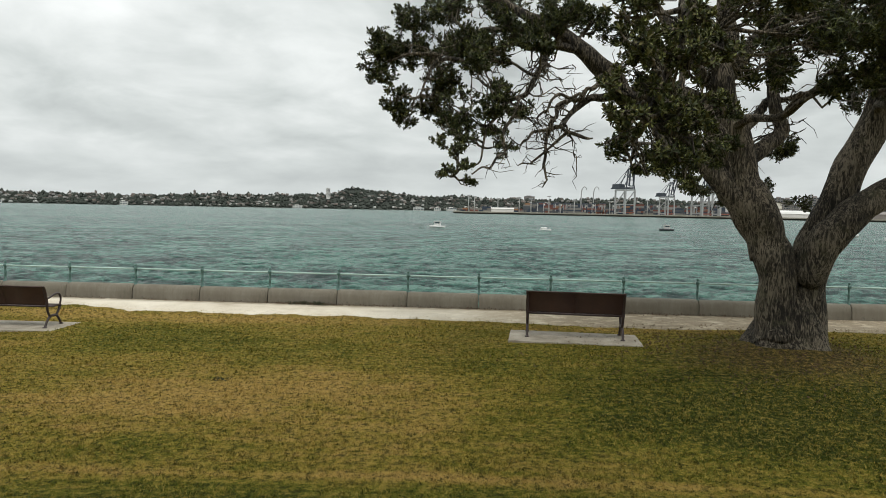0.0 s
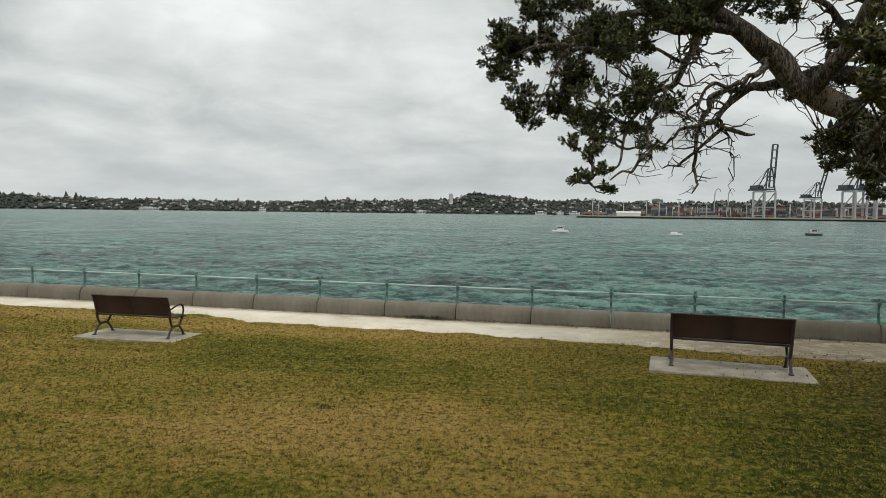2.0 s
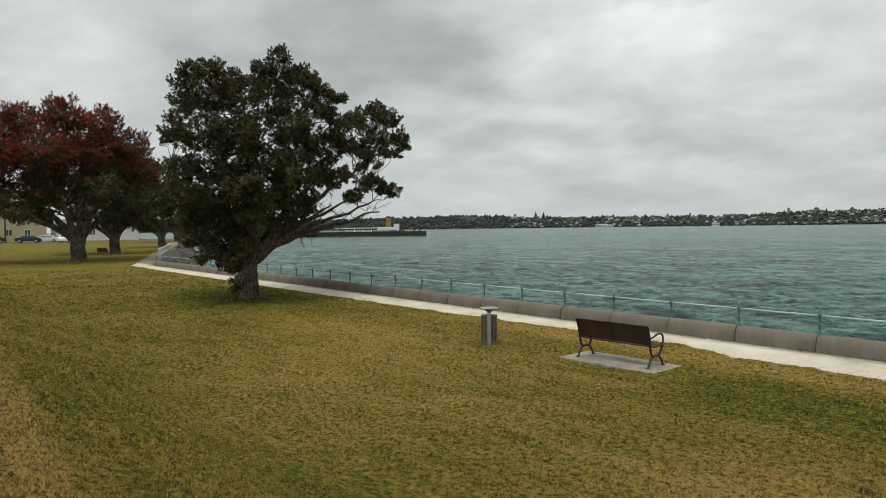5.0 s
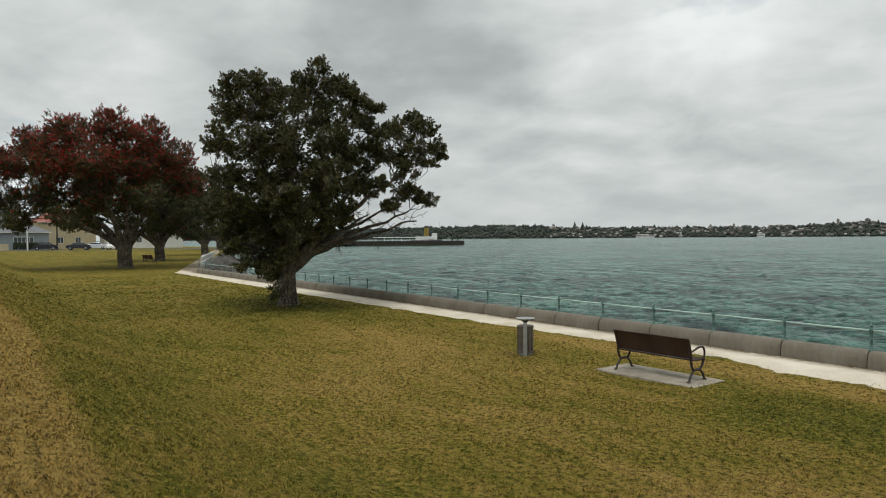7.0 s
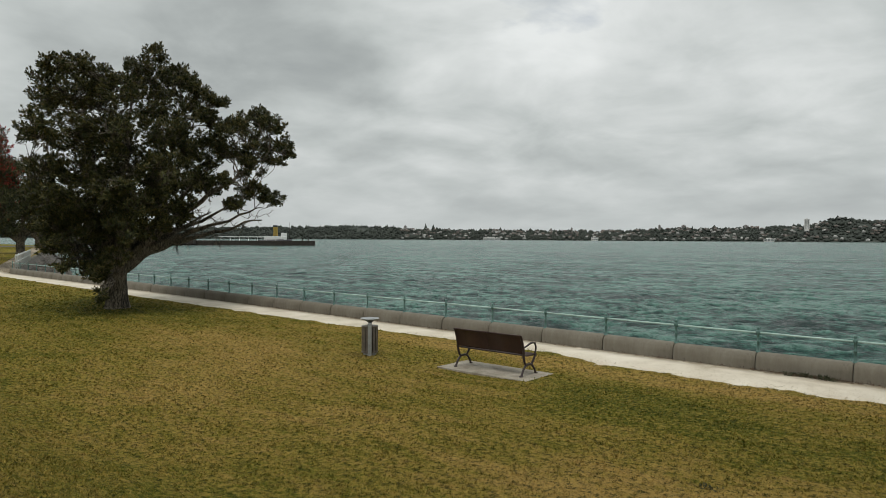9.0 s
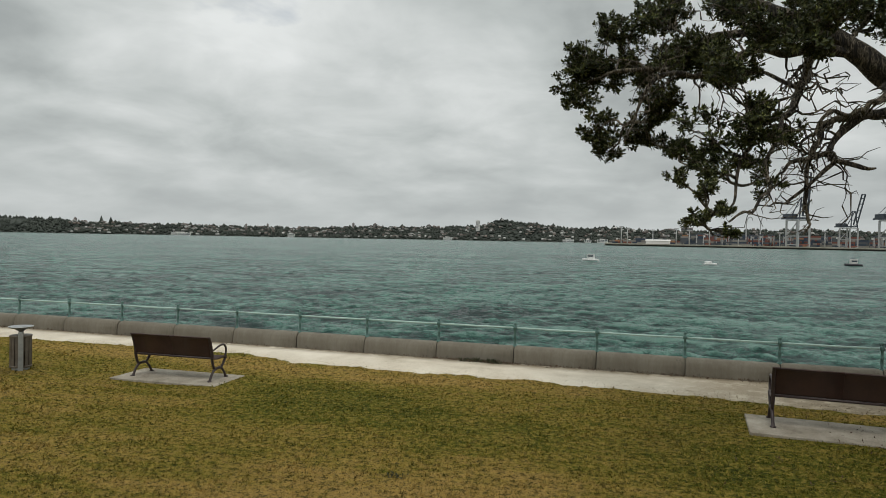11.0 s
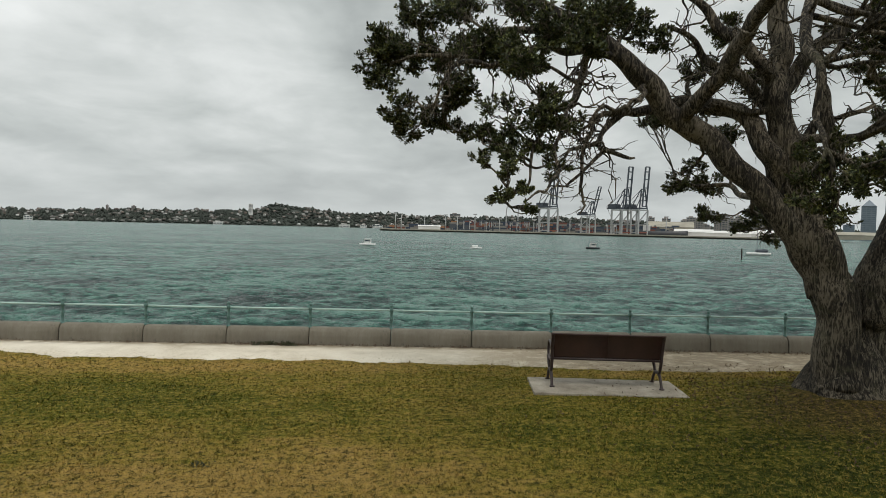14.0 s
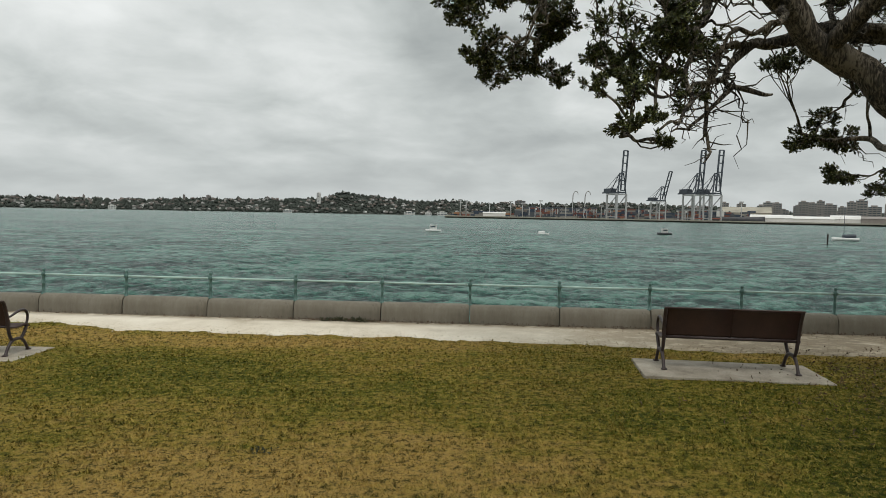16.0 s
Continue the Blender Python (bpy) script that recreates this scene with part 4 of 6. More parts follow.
def far_tree(name, label, base, stems, rows, leaf, mat, seed, trunk_r, fork, per, leaves=8, group="shore trees", depth=0.55, squash=0.75, twig=0.012, tips=None, fresh=0.5, sprays=0, bloom=None):
    """stems: ends of limbs as across, up. rows: clumps as across, up, radius; depth is scattered."""
    rng = np.random.default_rng(seed)
    across, along = crown_frame(base)
    bx, by, bz = base

    def spot(a, u, d):
        return (bx + across[0] * a + along[0] * d, by + across[1] * a + along[1] * d, bz + u)

    trunk = [(bx, by, bz - 0.15, trunk_r * 1.6), (bx, by, bz + 0.2, trunk_r * 1.15), (*spot(0.02, fork * 0.6, 0), trunk_r), (*spot(0.05, fork, 0), trunk_r * 1.02)]
    limbs = []
    for k, (a, u) in enumerate(stems):
        d = rng.uniform(-0.5, 0.5) * abs(a) + rng.normal(0, 0.6)
        s = spot(0.25 * trunk_r * np.sign(a), fork * 0.75, 0)
        limbs.append([(*s, trunk_r * 0.62), (*spot(a * 0.25, fork + (u - fork) * 0.22, d * 0.2), trunk_r * 0.40), (*spot(a * 0.6, fork + (u - fork) * 0.58, d * 0.6), trunk_r * 0.20), (*spot(a, u, d), trunk_r * 0.07)])
    reach = max(abs(r[0]) for r in rows)
    clumps = []
    for a, u, r in rows:
        room = math.sqrt(max(0.0, 1 - (a / (reach * 1.15)) ** 2)) * reach * depth
        for d in (rng.uniform(-1.0, -0.35), rng.uniform(-0.3, 0.3), rng.uniform(0.35, 1.0)):
            k = 1.0 if abs(d) < 0.3 else 0.9
            clumps.append((*spot(a + rng.normal(0, 0.15), u + rng.normal(0, 0.12) - 0.25 * abs(d), d * room), r * k, squash))
    return tree(name, label, trunk, limbs, clumps, leaf, mat, seed + 1, per, leaves, 10, 0.22, group, twig, (), tips, fresh, 4, sprays, bloom)


STEMS_B = [(-2.6, 6.5), (-1.2, 8.2), (0.6, 8.8), (2.2, 7.6), (4.9, 7.2), (5.7, 6.3), (4.9, 4.4), (3.6, 3.9), (-2.8, 4.4), (-1.4, 1.6), (5.6, 3.6), (5.3, 4.0)]
ROWS_B = [
    (-2.9, 9.2, 0.6), (-2.0, 9.3, 0.7), (-1.1, 9.2, 0.7), (-0.2, 9.5, 0.7), (0.6, 9.6, 0.7), (1.4, 9.2, 0.7), (2.1, 8.7, 0.6), (2.7, 8.3, 0.6), (3.1, 7.5, 0.5),
    (-3.0, 8.1, 0.7), (-1.8, 8.2, 0.9), (-0.5, 8.2, 0.95), (0.8, 8.2, 0.9), (1.8, 7.6, 0.8), (3.7, 7.4, 0.5), (4.6, 8.0, 0.6), (5.1, 7.6, 0.6), (5.6, 6.9, 0.5), (6.0, 6.6, 0.4), (4.4, 6.9, 0.55),
    (-3.0, 6.9, 0.8), (-1.8, 6.8, 1.0), (-0.4, 6.8, 1.1), (1.0, 6.8, 1.0), (2.3, 6.5, 0.85), (3.4, 6.4, 0.65), (4.4, 6.0, 0.45), (5.3, 6.2, 0.35),
    (-2.9, 5.6, 0.9), (-1.6, 5.5, 1.0), (-0.2, 5.5, 1.1), (1.1, 5.4, 1.0), (2.2, 5.3, 0.8), (3.2, 5.2, 0.5), (4.6, 4.9, 0.5), (5.4, 4.6, 0.45), (3.9, 4.4, 0.4),
    (-2.8, 4.3, 0.9), (-1.7, 4.1, 1.0), (-0.3, 4.2, 1.0), (1.0, 4.2, 0.8), (2.1, 4.3, 0.5), (-2.6, 3.2, 0.7), (-1.4, 3.0, 0.7), (-1.5, 1.7, 0.55), (-1.9, 2.3, 0.5), (-1.0, 1.3, 0.4), (0.3, 3.2, 0.65), (1.1, 3.4, 0.55), (-0.6, 2.5, 0.6), (-2.5, 2.6, 0.6), (1.9, 3.7, 0.4), (-1.2, 2.1, 0.5), (3.0, 8.5, 0.45), (-0.3, 3.4, 0.8), (-1.9, 3.6, 0.8), (0.9, 4.8, 0.8), (-0.9, 4.8, 0.9),
]
far_tree("pohutukawa_tree", "wind-shaped coastal tree with dense olive crown on open lawn", (-26.9, 12.45, -0.05), STEMS_B, [(a + 0.5 + 0.07 * max(u - 6, 0), u * 0.985, r * 1.03) for a, u, r in ROWS_B], 0.115, far_leaf_mat, 21, 0.40, 2.0, 200, 9, tips=olive_bud_mat, sprays=160)

STEMS_C = [(-6.0, 8.0), (-3.0, 10.5), (1.0, 11.5), (4.0, 9.0), (-7.5, 5.5), (5.0, 6.0)]
ROWS_C = [
    (-6.5, 11.2, 1.6), (-4.0, 12.6, 1.7), (-1.0, 13.0, 1.8), (2.0, 12.2, 1.7), (4.2, 10.6, 1.6), (-8.8, 9.2, 1.6), (-5.5, 9.4, 2.1), (-2.0, 10.0, 2.3),
    (1.8, 9.6, 2.2), (5.0, 8.2, 1.7), (-9.0, 6.4, 1.6), (-6.0, 6.4, 2.0), (-2.4, 7.2, 2.1), (1.6, 6.8, 2.1), (4.6, 5.6, 1.7), (-8.0, 4.6, 1.3), (-3.8, 4.8, 1.5), (2.6, 4.4, 1.5), (5.0, 3.6, 1.2),
]
far_tree("pohutukawa_tree", "tall coastal tree with red blossom over its dark crown", (-68.5, 13.2, 0.13), [(a * 1.08, u) for a, u in STEMS_C], [(a * 1.1, u * 0.98, r * 1.38) for a, u, r in ROWS_C], 0.20, far_leaf_mat, 41, 0.62, 2.6, 90, 8, tips=red_bud_mat, fresh=0.85, bloom=6.0)
DARK = "dark rounded coastal tree beside the shell path"
far_tree("pohutukawa_tree", DARK, (-84.0, 19.6, 0.32), STEMS_C, [(a * 0.85, u * 0.92, r * 1.2) for a, u, r in ROWS_C], 0.21, far_leaf_mat, 51, 0.55, 2.4, 70, 7, tips=olive_bud_mat)
far_tree("pohutukawa_tree", DARK, (-101.0, 29.5, 0.45), STEMS_C, [(a * 0.72, u * 0.86, r * 0.85) for a, u, r in ROWS_C], 0.30, far_leaf_mat, 61, 0.52, 2.2, 40, 7, tips=olive_bud_mat)
far_tree("pohutukawa_tree", DARK, (-132.0, 41.0, 0.65), STEMS_C, [(a * 0.8, u * 0.75, r * 0.8) for a, u, r in ROWS_C], 0.34, far_leaf_mat, 71, 0.7, 2.2, 34, 7, tips=olive_bud_mat)


# ---------------------------------------------------------------- far shore
EYE = (0.0, 2.0, 2.6)


def bearing(az, r, z=SEA):
    """A place at a bearing in degrees east of the sea view and r metres off."""
    a = radians(az)
    return (EYE[0] + r * math.sin(a), EYE[1] + r * math.cos(a), z)


wood_mat = worn("far_woods", (0.018, 0.024, 0.019), (0.052, 0.060, 0.048), 0.02, 1.0, 0, 0.3, 1.0, 0.12)
island_mat, n = material("far_houses")
rnd = n.add("ShaderNodeNewGeometry").outputs["Random Per Island"]
finish(n, n.ramp(rnd, [(0.0, (0.06, 0.055, 0.05)), (0.35, (0.16, 0.13, 0.11)), (0.7, (0.24, 0.23, 0.215)), (0.95, (0.45, 0.44, 0.42))]), 0.8)
box_mat, n = material("container_paint")
rnd = n.add("ShaderNodeNewGeometry").outputs["Random Per Island"]
tint = n.ramp(rnd, [(0.0, (0.03, 0.045, 0.07)), (0.3, (0.07, 0.08, 0.09)), (0.55, (0.16, 0.055, 0.04)), (0.75, (0.20, 0.19, 0.17)), (0.95, (0.28, 0.14, 0.07))])
tint.node.color_ramp.interpolation = "CONSTANT"
finish(n, tint, 0.7)
white_mat = worn("white_paint", (0.62, 0.62, 0.60), (0.80, 0.80, 0.78), 2.0, 0.5, 0, 0.1, 0.003, 30)
roof_white_mat = worn("pale_shed_roof", (0.52, 0.50, 0.47), (0.72, 0.71, 0.69), 0.05, 0.7, 0, 0.1, 0.01, 1.0)
crane_mat = worn("crane_blue_paint", (0.035, 0.043, 0.056), (0.08, 0.092, 0.11), 0.3, 0.6, 0, 0.1, 0.01, 3)
leg_mat = worn("crane_pale_paint", (0.30, 0.30, 0.30), (0.46, 0.46, 0.455), 0.3, 0.6, 0, 0.1, 0.01, 3)
quay_mat = worn("quay_concrete", (0.22, 0.20, 0.16), (0.40, 0.37, 0.30), 0.06, 0.9, 0, 0.2, 0.05, 1.5)
pile_mat = worn("wet_timber", (0.022, 0.018, 0.014), (0.06, 0.05, 0.04), 0.6, 0.9, 0, 0.3, 0.02, 5)
tower_mat = worn("apartment_concrete", (0.17, 0.15, 0.135), (0.30, 0.27, 0.25), 0.05, 0.85, 0, 0.1, 0.02, 1)
pane_mat = worn("far_window_band", (0.035, 0.045, 0.055), (0.10, 0.115, 0.13), 0.2, 0.25, 0, 0.05, 0.01, 1)
glass_mat = worn("curtain_wall", (0.10, 0.13, 0.16), (0.20, 0.23, 0.26), 0.05, 0.3, 0, 0.05, 0.01, 1)
band_mat = worn("tinted_glass_band", (0.075, 0.10, 0.125), (0.14, 0.17, 0.195), 0.1, 0.3, 0, 0.05, 0.01, 1)
yellow_mat = worn("funnel_yellow", (0.42, 0.27, 0.05), (0.55, 0.37, 0.09), 1, 0.5)
hull_mat = worn("dark_hull", (0.02, 0.022, 0.026), (0.06, 0.06, 0.065), 0.4, 0.5)
red_mat = worn("rust_red", (0.16, 0.05, 0.035), (0.27, 0.10, 0.07), 0.7, 0.7)
blue_mat = worn("blue_cover", (0.02, 0.03, 0.16), (0.05, 0.07, 0.28), 3, 0.8)

RIDGE_AZ = [-80, -62, -56, -50.3, -47, -44.5, -38, -30.7, -27, -23, -19, -15, -13.8, -12.9, -12.2, -11.2, -10, -8.9, -7, -5, -2.4, 0, 4, 8, 12, 16, 20, 24, 30, 45]
RIDGE_UP = [0.7, 0.80, 0.90, 1.08, 0.95, 0.83, 0.75, 0.72, 0.76, 0.92, 1.0, 1.1, 1.2, 1.4, 1.75, 1.7, 1.55, 1.45, 1.15, 1.1, 1.22, 1.05, 1.0, 1.15, 1.2, 1.05, 0.95, 0.8, 0.65, 0.5]


def ridge_height(az, r=2700):
    return EYE[2] + r * math.tan(radians(float(np.interp(az, RIDGE_AZ, RIDGE_UP)))) + 5 * noise.noise((az * 0.8, 0, 4)) + 2.5 * noise.noise((az * 3.1, 2, 0))


def far_hills():
    az = np.arange(-80, 46, 0.15)
    rows = [(2440, 0.0), (2480, 0.08), (2560, 0.42), (2640, 0.8), (2700, 1.0), (2900, 0.75), (3300, 0.2)]
    verts = []
    for r, k in rows:
        for a in az:
            top = ridge_height(a) - 6
            verts.append(bearing(a, r, SEA - 0.5 + (top - SEA) * k * (1 + 0.25 * noise.noise((a * 0.6, r * 0.01, 1)) * (0 < k < 1))))
    cols = len(az)
    i = (np.arange(len(rows) - 1)[:, None] * cols + np.arange(cols - 1)[None]).ravel()
    ob = fast_mesh("far_hills", np.array(verts), np.stack([i, i + 1, i + cols + 1, i + cols], -1), wood_mat, None, True)
    tagged(ob, "low wooded suburban hills across the harbour", "hills", kind="structure")
    rng = np.random.default_rng(8)
    octa = np.array([(1, 0, 0), (0, 1, 0), (-1, 0, 0), (0, -1, 0), (0, 0, 1.0), (0, 0, -0.6)], float)
    face = np.array([(0, 1, 4), (1, 2, 4), (2, 3, 4), (3, 0, 4), (1, 0, 5), (2, 1, 5), (3, 2, 5), (0, 3, 5)])
    woods, homes = Heap(), Heap()
    cube = np.array([(x, y, z) for x in (-1, 1) for y in (-1, 1) for z in (0, 1)], float)
    cube = np.vstack([cube, [(0, -1, 1.6), (0, 1, 1.6)]])
    cube_f = np.array([(0, 1, 3), (0, 3, 2), (4, 6, 7), (4, 7, 5), (0, 4, 5), (0, 5, 1), (2, 3, 7), (2, 7, 6), (1, 8, 9), (1, 9, 3), (5, 7, 9), (5, 9, 8), (1, 5, 8), (3, 9, 7)])
    for k in range(11000):
        a, u = rng.uniform(-79, 40), rng.uniform(0, 1) ** 0.8
        r = 2445 + 260 * u
        z = SEA + (ridge_height(a) - 6 - SEA) * float(np.interp(r, [q for q, _ in rows], [q for _, q in rows]))
        s = rng.uniform(3.5, 8) * (1.5 if rng.uniform() < 0.05 else 1)
        tall = rng.uniform(0.7, 1.3) * (1.5 if rng.uniform() < 0.03 else 1)
        if noise.noise((a * 0.9, u * 3, 7)) > -0.1 and -46 < a < 30 and rng.uniform() < 0.19:
            t = radians(rng.uniform(0, 180))
            v = cube * np.array([rng.uniform(3, 7), rng.uniform(3, 5), rng.uniform(2.5, 4.5)])
            v = v @ np.array([(math.cos(t), math.sin(t), 0), (-math.sin(t), math.cos(t), 0), (0, 0, 1)])
            homes.add(v + np.array(bearing(a, r - 6, z + 3)), cube_f)
        else:
            v = octa * np.array([s, s, s * tall]) * rng.uniform(0.75, 1.25, (6, 3))
            woods.add(v + np.array(bearing(a, r, z + s * 0.3)), face)
    tagged(woods.make("far_woods", wood_mat, None, True), "dark green tree canopy over the far hills", "woods", kind="stuff")
    tagged(homes.make("far_houses", island_mat, None, False), "pale scattered suburban houses on the far hills", "houses", kind="stuff")


far_hills()


def tower_block(az, r, width, depth, up, mat, label, base=0.0, floors=8, turn=0.0, category="building", crown=0.0):
    """A block with its rows of windows let in as bands between floors, base and up in metres."""
    at = bearing(az, r, base)
    top = empty("tower_block", at, -az + turn)
    tagged(top, label, category, "city buildings")
    part("wall", boxed(-width / 2, -depth / 2, -6, width / 2, depth / 2, up), mat, top)
    gap = up / floors
    for k in range(floors):
        part("window_band", boxed(-width / 2 - 0.12, -depth / 2 - 0.12, gap * (k + 0.35), width / 2 + 0.12, depth / 2 + 0.12, gap * (k + 0.8)), band_mat if crown is not None and category == "skyscraper" else pane_mat, top)
    for s in (-0.5, -0.17, 0.17, 0.5):
        part("pier", boxed(s * width - 0.9, -depth / 2 - 0.4, 0, s * width + 0.9, -depth / 2, up + 0.3), mat, top)
    if crown:
        bm = bmesh.new()
        bmesh.ops.create_cone(bm, cap_ends=True, segments=4, radius1=width * 0.7, radius2=0.5, depth=crown)
        bmesh.ops.transform(bm, matrix=pose(0, 0, up + crown / 2, 0, 0, 45), verts=bm.verts)
        part("roof", bm, mat, top)
    else:
        part("roof", boxed(-width * 0.3, -depth * 0.3, up, width * 0.2, depth * 0.3, up + 3), mat, top)
    return top


tower_block(-13.85, 2560, 14, 14, 34, roof_white_mat, "tall pale apartment tower on the far hill", 39, 11)
for az, wide, up in ((-24.45, 7, 20), (-22.6, 15, 13), (-31.5, 6, 12), (-33.2, 6, 13), (-18.0, 12, 6), (3.2, 40, 16), (-45.6, 9, 10)):
    tower_block(az, 2690, wide, 10, up, tower_mat, "small grey apartment block on the far ridge", ridge_height(az) - 4, 3)
for az, wide, up in ((-6.2, 38, 10), (-4.6, 22, 9), (-3.4, 34, 11), (-16.4, 30, 9), (-38.2, 60, 8), (-29.6, 22, 12)):
    tower_block(az, 2425, wide, 14, up, roof_white_mat, "long pale waterfront building on the far shore", SEA + 1, 2)
for az, wide, up in ((20.6, 18, 44), (22.0, 16, 40), (22.5, 20, 48), (23.1, 18, 46), (23.6, 16, 30), (24.5, 16, 40), (24.9, 20, 50), (25.5, 18, 47), (26.0, 14, 52), (26.6, 26, 44), (27.4, 16, 38), (28.0, 18, 50), (28.6, 20, 54), (29.4, 24, 40), (19.4, 16, 46), (30.4, 22, 46)):
    tower_block(az, 1700, wide, 20, up * 0.93, tower_mat, "grey-brown apartment building behind the port", -2, 9)
for az, wide, up, crown in ((34.6, 34, 92, 18), (36.0, 30, 118, 0), (37.1, 26, 104, 0), (38.5, 34, 80, 0), (33.4, 26, 40, 0), (39.8, 40, 70, 0)):
    tower_block(az, 2200, wide, 30, up, glass_mat, "blue-grey glass office tower in the city", 0, 16, 0, "skyscraper", crown)

# ---------------------------------------------------------------- container port
QUAY = 0.6


def quay():
    top = empty("quay", bearing(12, 1000, 0))
    tagged(top, "pale concrete container quay on dark piles", "quay", kind="structure")
    o = np.array(bearing(12, 1000, 0))
    lines = [(-3.2, 1010, 380), (3.0, 1000, 400), (9.0, 995, 420), (14.0, 990, 430), (19.0, 985, 430), (24.0, 985, 420), (31.0, 1000, 400)]
    for (a0, r0, d0), (a1, r1, d1) in zip(lines, lines[1:]):
        bm = bmesh.new()
        ring = [np.array(bearing(a0, r0, 0)) - o, np.array(bearing(a1, r1, 0)) - o, np.array(bearing(a1, r1 + d1, 0)) - o, np.array(bearing(a0, r0 + d0, 0)) - o]
        low = [bm.verts.new((p[0], p[1], -1.0)) for p in ring]
        high = [bm.verts.new((p[0], p[1], QUAY)) for p in ring]
        bm.faces.new(high)
        for i in range(4):
            bm.faces.new((low[i], low[(i + 1) % 4], high[(i + 1) % 4], high[i]))
        bmesh.ops.recalc_face_normals(bm, faces=bm.faces)
        part("deck", bm, quay_mat, top)
        bm = bmesh.new()
        inner = [np.array(bearing(a0, r0 + 1.5, 0)) - o, np.array(bearing(a1, r1 + 1.5, 0)) - o, np.array(bearing(a1, r1 + 20, 0)) - o, np.array(bearing(a0, r0 + 20, 0)) - o]
        low = [bm.verts.new((p[0], p[1], SEA - 1)) for p in inner]
        high = [bm.verts.new((p[0], p[1], -1.0)) for p in inner]
        for i in range(4):
            bm.faces.new((low[i], low[(i + 1) % 4], high[(i + 1) % 4], high[i]))
        bmesh.ops.recalc_face_normals(bm, faces=bm.faces)
        part("piling", bm, pile_mat, top)


quay()


def beam(bm, p, q, w):
    """A square girder from p to q."""
    p, q = Vector(p), Vector(q)
    made = bmesh.ops.create_cube(bm, size=1.0)["verts"]
    bmesh.ops.scale(bm, vec=(w, w, (q - p).length), verts=made)
    m = Matrix.Translation((p + q) / 2) @ (q - p).to_track_quat("Z", "Y").to_matrix().to_4x4()
    bmesh.ops.transform(bm, matrix=m, verts=made)


def quay_crane(az, r, turn, size=1.0, boom_up=85):
    """A ship-to-shore gantry crane, boom raised. x: out over the water."""
    top = empty("quay_crane", bearing(az, r, QUAY), turn)
    top.scale = (size, size, size)
    tagged(top, "tall container crane with pale legs and raised dark boom", "crane", "quay cranes")
    hinge, house = 46, 43
    for x in (-14, 14):
        for y in (-9, 9):
            bm = bmesh.new()
            beam(bm, (x, y, 0), (x, y, 40), 2.2)
            part("leg", bm, leg_mat, top, "pale grey leg")
        for z in (3, 40):
            bm = bmesh.new()
            beam(bm, (x, -9, z), (x, 9, z), 1.8)
            part("sill_beam", bm, red_mat if x > 0 and z < 9 else leg_mat, top)
    for y in (-9, 9):
        bm = bmesh.new()
        beam(bm, (-14, y, 16), (14, y, 16), 1.5)
        beam(bm, (-14, y, 16), (14, y, 39), 1.1)
        beam(bm, (-14, y, 40), (14, y, 40), 1.8)
        part("brace", bm, leg_mat, top)
    bm = bmesh.new()
    for y in (-4, 4):
        beam(bm, (-34, y, house), (16, y, house), 2.2)
    for x in range(-34, 17, 10):
        beam(bm, (x, -4, house), (x, 4, house), 1.2)
    part("back_girder", bm, crane_mat, top)
    part("machinery_house", boxed(-30, -5, house + 1, -10, 5, house + 7), crane_mat, top)
    apex = (10, 0, 74)
    bm = bmesh.new()
    for y in (-8, 8):
        beam(bm, (14, y, 40), (12, y * 0.45, 74), 1.7)
        beam(bm, (-12, y * 0.6, 42), (10, y * 0.45, 73), 1.0)
        beam(bm, (-33, y * 0.5, 44), (10, y * 0.4, 73), 0.5)
    beam(bm, (12, -4, 74), (12, 4, 74), 1.6)
    beam(bm, (13, -6, 56), (13, 6, 56), 1.2)
    part("mast_frame", bm, crane_mat, top)
    c, s = math.cos(radians(boom_up)), math.sin(radians(boom_up))
    bm = bmesh.new()
    for y in (-4, 4):
        beam(bm, (16, y, hinge), (16 + 64 * c, y, hinge + 64 * s), 2.0)
    for d in (0, 16, 30, 44, 56, 64):
        beam(bm, (16 + d * c, -4, hinge + d * s), (16 + d * c, 4, hinge + d * s), 1.6)
    part("boom", bm, crane_mat, top, "raised dark blue boom")
    return top


quay_crane(11.1, 1008, -66, 0.88)
quay_crane(17.05, 1005, -70, 0.87)
quay_crane(18.35, 1005, -70, 0.87)
quay_crane(14.4, 1012, -62, 0.63, 72)


def containers():
    rng = np.random.default_rng(12)
    heap = Heap()
    cube = np.array([(x, y, z) for x in (-0.5, 0.5) for y in (-0.5, 0.5) for z in (0, 1)], float)
    cf = np.array([(0, 1, 3, 2), (4, 6, 7, 5), (0, 4, 5, 1), (2, 3, 7, 6), (1, 5, 7, 3), (0, 2, 6, 4)])
    for k in range(620):
        az = rng.uniform(1.5, 21.5) if k < 480 else rng.uniform(-2.4, 3.0)
        r = rng.uniform(1045, 1330)
        most = (6 if az > 3 else 2) if r > 1080 else 3
        for level in range(rng.integers(1, most + 1)):
            v = cube * np.array([12.2, 2.5, 2.6])
            t = radians(-az + rng.choice([0, 0, 90]))
            v = v @ np.array([(math.cos(t), math.sin(t), 0), (-math.sin(t), math.cos(t), 0), (0, 0, 1)])
            heap.add(v + np.array(bearing(az, r, QUAY + level * 2.62)), cf)
    tagged(heap.make("container_stack", box_mat, None, False), "stacked blue, grey and red shipping containers", "containers", kind="stuff")


containers()


